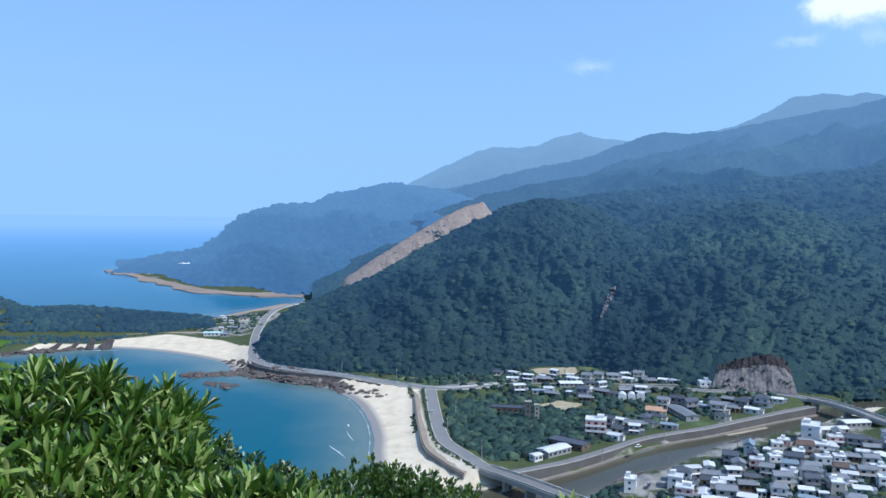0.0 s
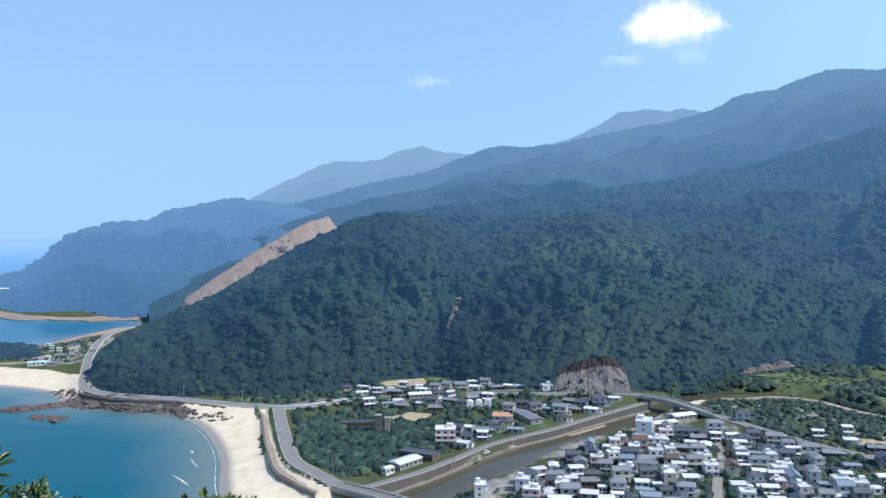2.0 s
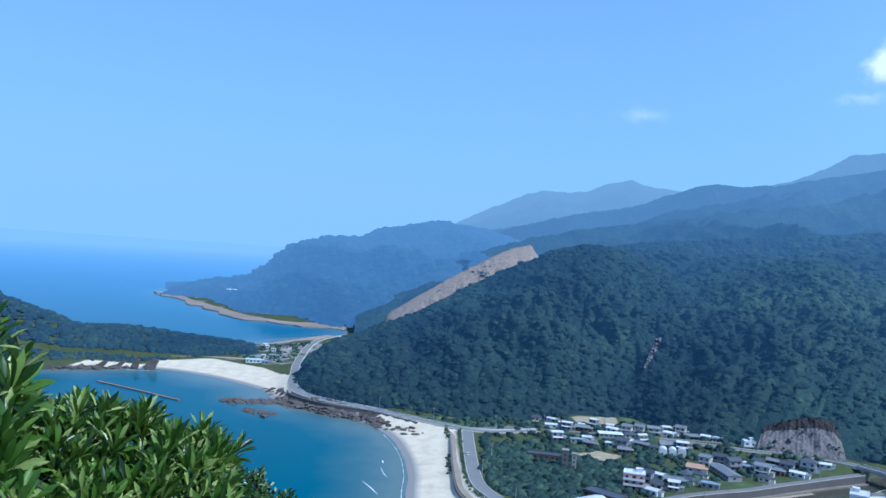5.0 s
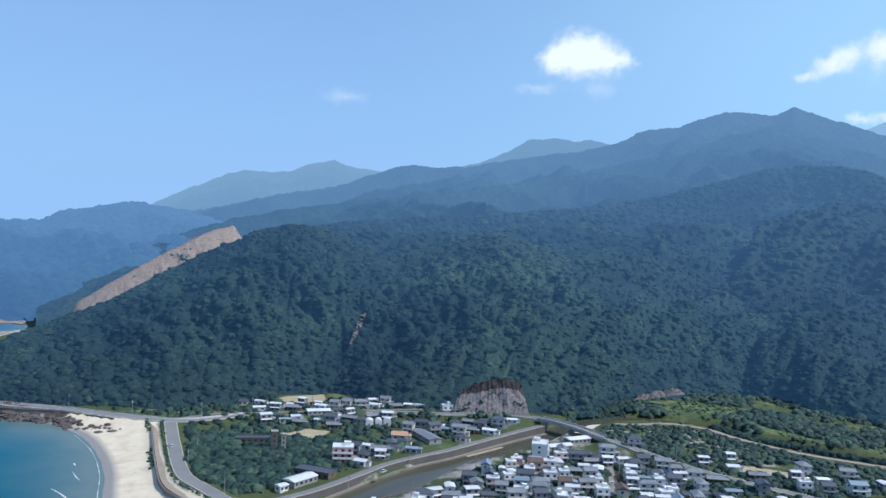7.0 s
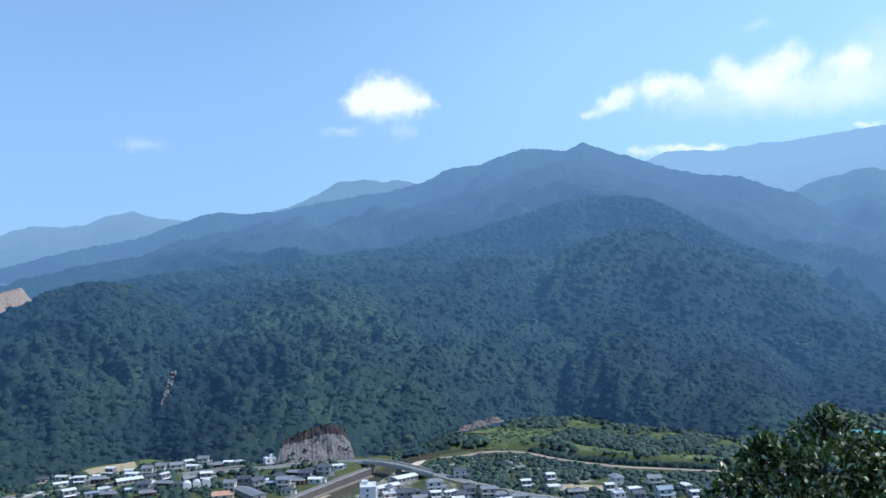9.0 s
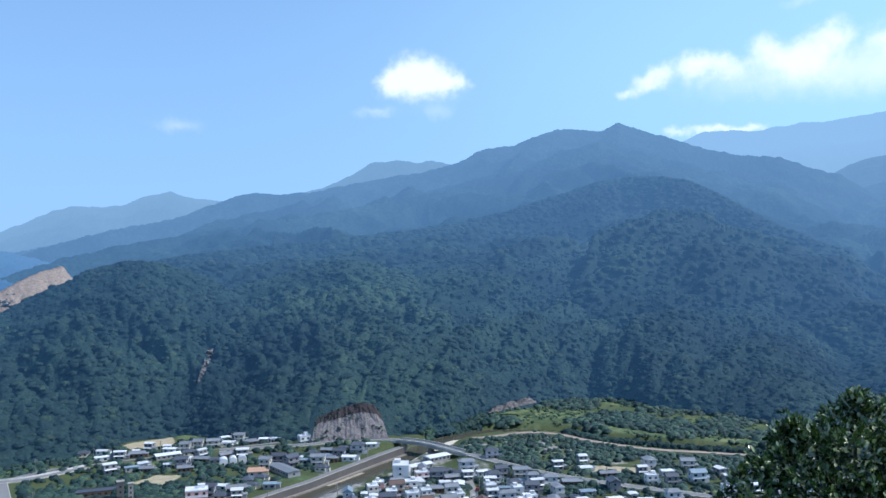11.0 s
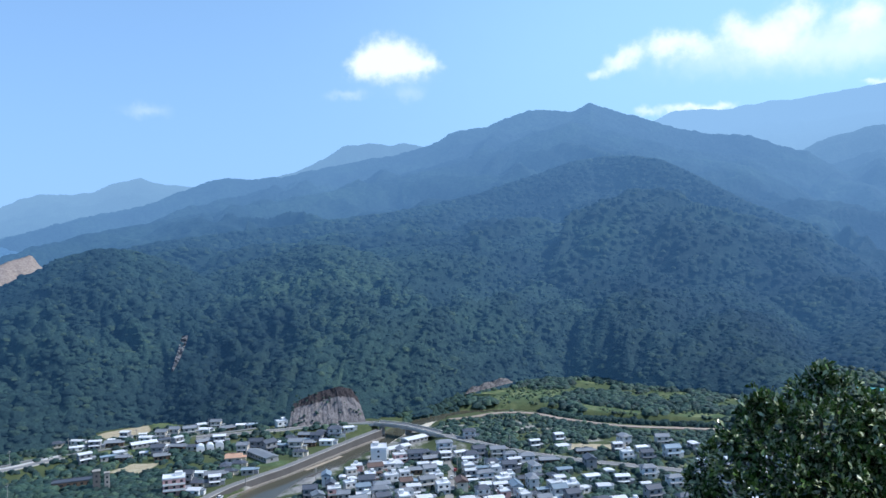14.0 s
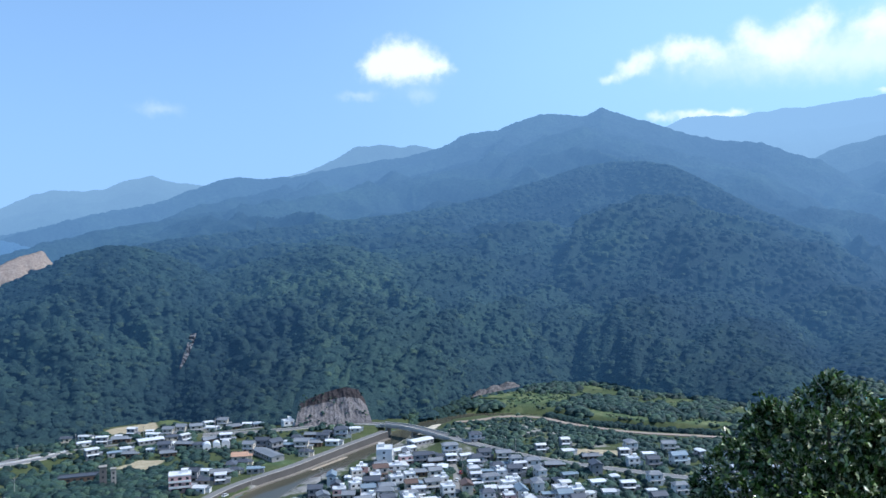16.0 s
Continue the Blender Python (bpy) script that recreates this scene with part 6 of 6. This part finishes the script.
def stems(name, ends, base, mat, parent, thick=0.012, seed=0):
    """Thin woody shoots from each end down towards the base."""
    r = random.Random(seed)
    bm = bmesh.new()
    for e in ends:
        e = Vector(e)
        b = Vector(base(e)) if callable(base) else Vector(base)
        sway = min(0.06, 0.12 * (e - b).length)
        mid = e.lerp(b, 0.5) + Vector((r.uniform(-sway, sway), r.uniform(-sway, sway), -0.3 * sway))
        rings = []
        for p, t in ((b, thick), (mid, thick * 0.75), (e, thick * 0.4)):
            rings.append([bm.verts.new(p + Vector((math.cos(k * 1.2566) * t, math.sin(k * 1.2566) * t, 0))) for k in range(5)])
        for r0, r1 in zip(rings, rings[1:]):
            for k in range(5):
                bm.faces.new((r0[k], r0[(k + 1) % 5], r1[(k + 1) % 5], r1[k]))
    return part(name, bm, mat, parent)


def long_leaf_shrub(name, label, centres, axes, seed, single=0, base_drop=0.5):
    """A shrub of leafy shoots: branches, a joined mass of leaves, and the leaves of its outermost shoots one by one."""
    root = new(name)
    tagged(root, label, "shrub")
    P, T, L = rosettes(centres, axes, seed)
    tagged(stems("branchwork", centres, lambda e: (e.x * 0.96, e.y * 1.02, min(e.z - 0.1, ground_at(e.x * 0.96, e.y * 1.02) - 0.1)), M_BARK, root, 0.008, seed), kind="stuff")
    own = np.zeros(len(P), bool)
    if single:
        near = np.argsort(np.hypot(P[:, 0], P[:, 1]))
        own[near[:single]] = True
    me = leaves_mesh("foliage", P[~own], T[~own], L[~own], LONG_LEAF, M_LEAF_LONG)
    tagged(share("foliage", me, root), kind="stuff")
    if single:
        one = mesh_np("leaf", *LONG_LEAF, M_LEAF_LONG)
        for p, t, l in zip(P[own], T[own], L[own]):
            m = Matrix([list(t[i] * l) + [p[i]] for i in range(3)] + [[0, 0, 0, 1]])
            share("leaf", one, root, m)
    return root


def shrub_face(profile, az0, az1, n, r_top, r_low, low, seed, depth=0.0):
    """Shoots over the side of a mound that faces the lookout; profile: bearing and elevation of its top."""
    r = np.random.RandomState(seed)
    pa, pe = zip(*profile)
    az = r.uniform(az0, az1, n)
    top = np.interp(az, pa, pe)
    s = r.rand(n) ** 1.1
    el = top - 1.45 + (low - top) * s
    rr = r_top + (r_low - r_top) * s + r.uniform(-0.08, 0.08, n) + depth
    c = polar(az, el, rr)
    axis = np.stack([-0.25 * np.sin(np.radians(az)), -0.25 * np.cos(np.radians(az)), np.full(n, 1.0)], -1) + r.normal(0, 0.28, (n, 3))
    return c, axis


BUSH_TOP = [(-60, -9), (-31.5, -9.2), (-29.5, -10.0), (-28.4, -10.6), (-26.2, -10.3), (-24.8, -10.7), (-23.6, -11.4), (-22.6, -11.1), (-21.5, -10.9), (-19.2, -12.0), (-17.9, -12.6), (-16.9, -13.2), (-16.2, -15.0), (-15.7, -17.0), (-15, -20)]
c1, a1 = shrub_face(BUSH_TOP, -44, -16.2, 820, 3.3, 2.1, -27, 101)
c2, a2 = shrub_face(BUSH_TOP, -44, -16.8, 420, 3.3, 2.1, -27, 102, 0.18)
c0, a0 = shrub_face([(p, q - 0.8) for p, q in BUSH_TOP], -44, -17.5, 330, 3.5, 2.5, -27, 100, 0.22)
long_leaf_shrub("shrub", "dense green shrub with rosettes of long glossy leaves", np.concatenate([c0, c1, c2]), np.concatenate([a0, a1, a2]), 103, single=280)
c3, a3 = shrub_face([(-60, -4), (-33, -5.0), (-31, -7.0), (-29.8, -8.4), (-29.2, -11)], -46, -29.6, 190, 2.3, 1.8, -16, 104)
long_leaf_shrub("shrub", "taller shrub with upright rosettes of long leaves", c3, a3, 105)
c4, a4 = shrub_face([(-16, -18.6), (-12.5, -18.8), (-10, -19.4), (-8, -20.5), (-6, -21.5)], -16, -6.5, 120, 2.4, 1.9, -26, 106)
long_leaf_shrub("shrub", "low shrub with bright rosettes of long leaves", c4, a4, 107)
for az, el, r, sd in ((9.6, -20.0, 2.6, 108), (13.6, -20.6, 2.5, 109), (31.0, -19.6, 2.7, 110), (33.5, -20.4, 2.6, 114)):
    rs = np.random.RandomState(sd)
    n = 9
    c = polar(az + rs.normal(0, 0.9, n), el - 1.4 - np.abs(rs.normal(0, 1.4, n)), r + rs.uniform(-0.1, 0.1, n))
    ax = np.tile([0, -0.1, 1.0], (n, 1)) + rs.normal(0, 0.25, (n, 3))
    long_leaf_shrub("shrub", "small shoot cluster with bright long leaves", c, ax, sd)


def leafy(name, label, category, blobs, seed, mat, leaf, density, trunk, drop=0.0, bark=M_BARK):
    """A tree or shrub: blobs of small leaves (bearing, elevation, distance, radius) on limbs that meet at the trunk's foot."""
    r = np.random.RandomState(seed)
    root = new(name)
    tagged(root, label, category)
    P, D, U, L = [], [], [], []
    ends = []
    for az, el, dist, rad in blobs:
        c = polar(az, el - drop, dist)
        ends.append(c - [0, 0, rad * 0.3])
        n = int(2.2 * density * rad ** 2 + 120)
        # sprays: small fans of leaves at the ends of twigs
        k = max(5, n // 11)
        q = r.normal(0, 1, (k, 3))
        q /= np.linalg.norm(q, axis=1)[:, None]
        q *= (rad * (0.45 + 0.6 * r.rand(k) ** 0.6) * (0.8 + 0.35 * r.rand(k)))[:, None]
        for s in q:
            out = s / (np.linalg.norm(s) + 1e-6) + np.array([0, 0, 0.5])
            for _ in range(11):
                d = out + r.normal(0, 0.7, 3)
                P.append(c + s + r.normal(0, leaf * 0.28, 3))
                D.append(d)
                U.append(np.array([0, 0, 1.0]) + r.normal(0, 0.5, 3))
                L.append(leaf * r.uniform(0.65, 1.25))
    me = leaves_mesh("crown", np.array(P), frames(np.array(D), np.array(U)), np.array(L), SMALL_LEAF, mat)
    tagged(share("crown", me, root), kind="stuff")
    stems("limb", ends, trunk, bark, root, 0.02, seed)
    bm = bmesh.new()
    t = Vector(trunk)
    bmesh.ops.create_cone(bm, cap_ends=True, segments=9, radius1=0.09, radius2=0.05, depth=1.6, matrix=Matrix.Translation(t - Vector((0, 0, 0.75))))
    part("trunk", bm, bark, root)
    return root


def foot(az, r, el=-27.0):
    return tuple(polar(az, el, r))


leafy("bush", "small dark round bush on the slope", "bush", [(-15.4, -16.2, 7.5, 0.14), (-15.2, -17.0, 7.5, 0.16), (-15.6, -17.6, 7.5, 0.18)], 121, M_LEAF_TREE, 0.06, 5000, foot(-15.4, 7.5), 0.75)
leafy("bush", "leafy green bush on the lookout slope", "bush", [(-14.4, -18.6, 6.5, 0.22), (-13.2, -19.2, 6.3, 0.26), (-15.4, -19.8, 6.2, 0.3), (-13.5, -21, 6, 0.35)], 122, M_LEAF_SMALL, 0.055, 5200, foot(-14, 6.4), 0.75)
leafy("bush", "dark green rounded bush above the bay", "bush", [(-11.6, -18.4, 7.6, 0.2), (-12.6, -19.0, 7.4, 0.22), (-10.7, -18.9, 7.6, 0.2), (-11.6, -20.2, 7.2, 0.36), (-10, -20.6, 7, 0.3)], 123, M_LEAF_TREE, 0.06, 5000, foot(-11.5, 7.5), 0.75)
leafy("bush", "sprawling green bush above the beach", "bush", [(-9, -20.2, 6.8, 0.26), (-7.9, -20.4, 6.6, 0.28), (-9.5, -22, 6.4, 0.4), (-7, -22, 6.4, 0.4)], 124, M_LEAF_SMALL, 0.055, 5000, foot(-8.5, 6.8), 0.75)
leafy("bush", "tall leafy bush with a two-lobed crown", "bush", [(-6.5, -19.3, 7.6, 0.2), (-5.6, -19.1, 7.6, 0.2), (-4.2, -18.7, 7.8, 0.2), (-3.4, -18.9, 7.8, 0.22), (-5, -20.4, 7.3, 0.4), (-3, -20.6, 7.2, 0.36)], 125, M_LEAF_SMALL, 0.055, 5000, foot(-4.8, 7.6), 0.75)
leafy("bush", "leafy dark bush below the lookout", "bush", [(-1.6, -19.3, 7.6, 0.2), (-0.6, -19.7, 7.6, 0.22), (-1.4, -20.8, 7.2, 0.36), (0.6, -21.2, 7.0, 0.34)], 126, M_LEAF_SMALL, 0.055, 5000, foot(-0.8, 7.5), 0.75)
leafy("bush", "low green bush on the slope", "bush", [(1.6, -21.2, 6.6, 0.26), (3.0, -22.0, 6.4, 0.28), (4.4, -22.8, 6.3, 0.3), (2, -23.2, 6, 0.4)], 127, M_LEAF_SMALL, 0.055, 5000, foot(2.5, 6.5), 0.75)
leafy("bush", "broad bush covering the foot of the lookout", "bush", [(a, -23.6 - 0.4 * (i % 2), 5.6, 0.4) for i, a in enumerate(range(-14, 6, 2))], 128, M_LEAF_SMALL, 0.055, 4600, foot(-4, 5.6, -32), 0.75)

TREE_BLOBS = [(54.7, -8.7, 9.6, 0.09), (54.5, -9.3, 9.6, 0.13), (53.6, -10.0, 9.6, 0.16), (55.6, -10.1, 9.6, 0.2), (51.3, -10.8, 9.4, 0.17), (50.6, -11.6, 9.3, 0.18), (52.3, -11.5, 9.3, 0.26), (57.3, -11.0, 9.6, 0.24), (59.4, -10.8, 9.8, 0.26),
              (61.5, -11, 9.8, 0.3), (54.8, -12.3, 9.3, 0.42), (58.2, -12.8, 9.5, 0.48), (51.0, -13.3, 9.1, 0.24), (49.2, -13.0, 9.0, 0.12), (48.4, -14.5, 8.9, 0.19), (47.3, -15.7, 8.9, 0.16), (52.6, -14.6, 9, 0.38), (55.8, -16, 9.1, 0.6),
              (50.6, -16.6, 8.8, 0.28), (47.6, -17.0, 8.8, 0.16), (60, -15.5, 9.4, 0.7), (63, -13.5, 9.6, 0.7), (53, -18.6, 8.9, 0.5), (58, -19.5, 9, 0.8), (50, -19.4, 8.7, 0.36)]
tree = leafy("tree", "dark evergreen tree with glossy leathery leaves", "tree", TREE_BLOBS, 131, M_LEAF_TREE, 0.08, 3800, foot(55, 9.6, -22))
stems("dead_twig", [tuple(polar(53.7, -8.2, 9.4))], tuple(polar(54.4, -9.2, 9.5)), M_DEAD, tree, 0.006, 5)


def dead_branch(az, el, r):
    root = new("dead_branch")
    tagged(root, "bleached forked dead branch standing among the bushes", "branch")
    top = polar(az, el, r)
    stems("stem", [tuple(top)], tuple(top - [0.02, 0, 0.5]), M_DEAD, root, 0.012, 1)
    stems("fork", [tuple(top + [-0.035, 0, 0.06]), tuple(top + [0.04, 0, 0.05])], tuple(top - [0, 0, 0.02]), M_DEAD, root, 0.007, 2)


dead_branch(-6.15, -19.6, 6.0)
dead_branch(-11.0, -20.2, 5.6)
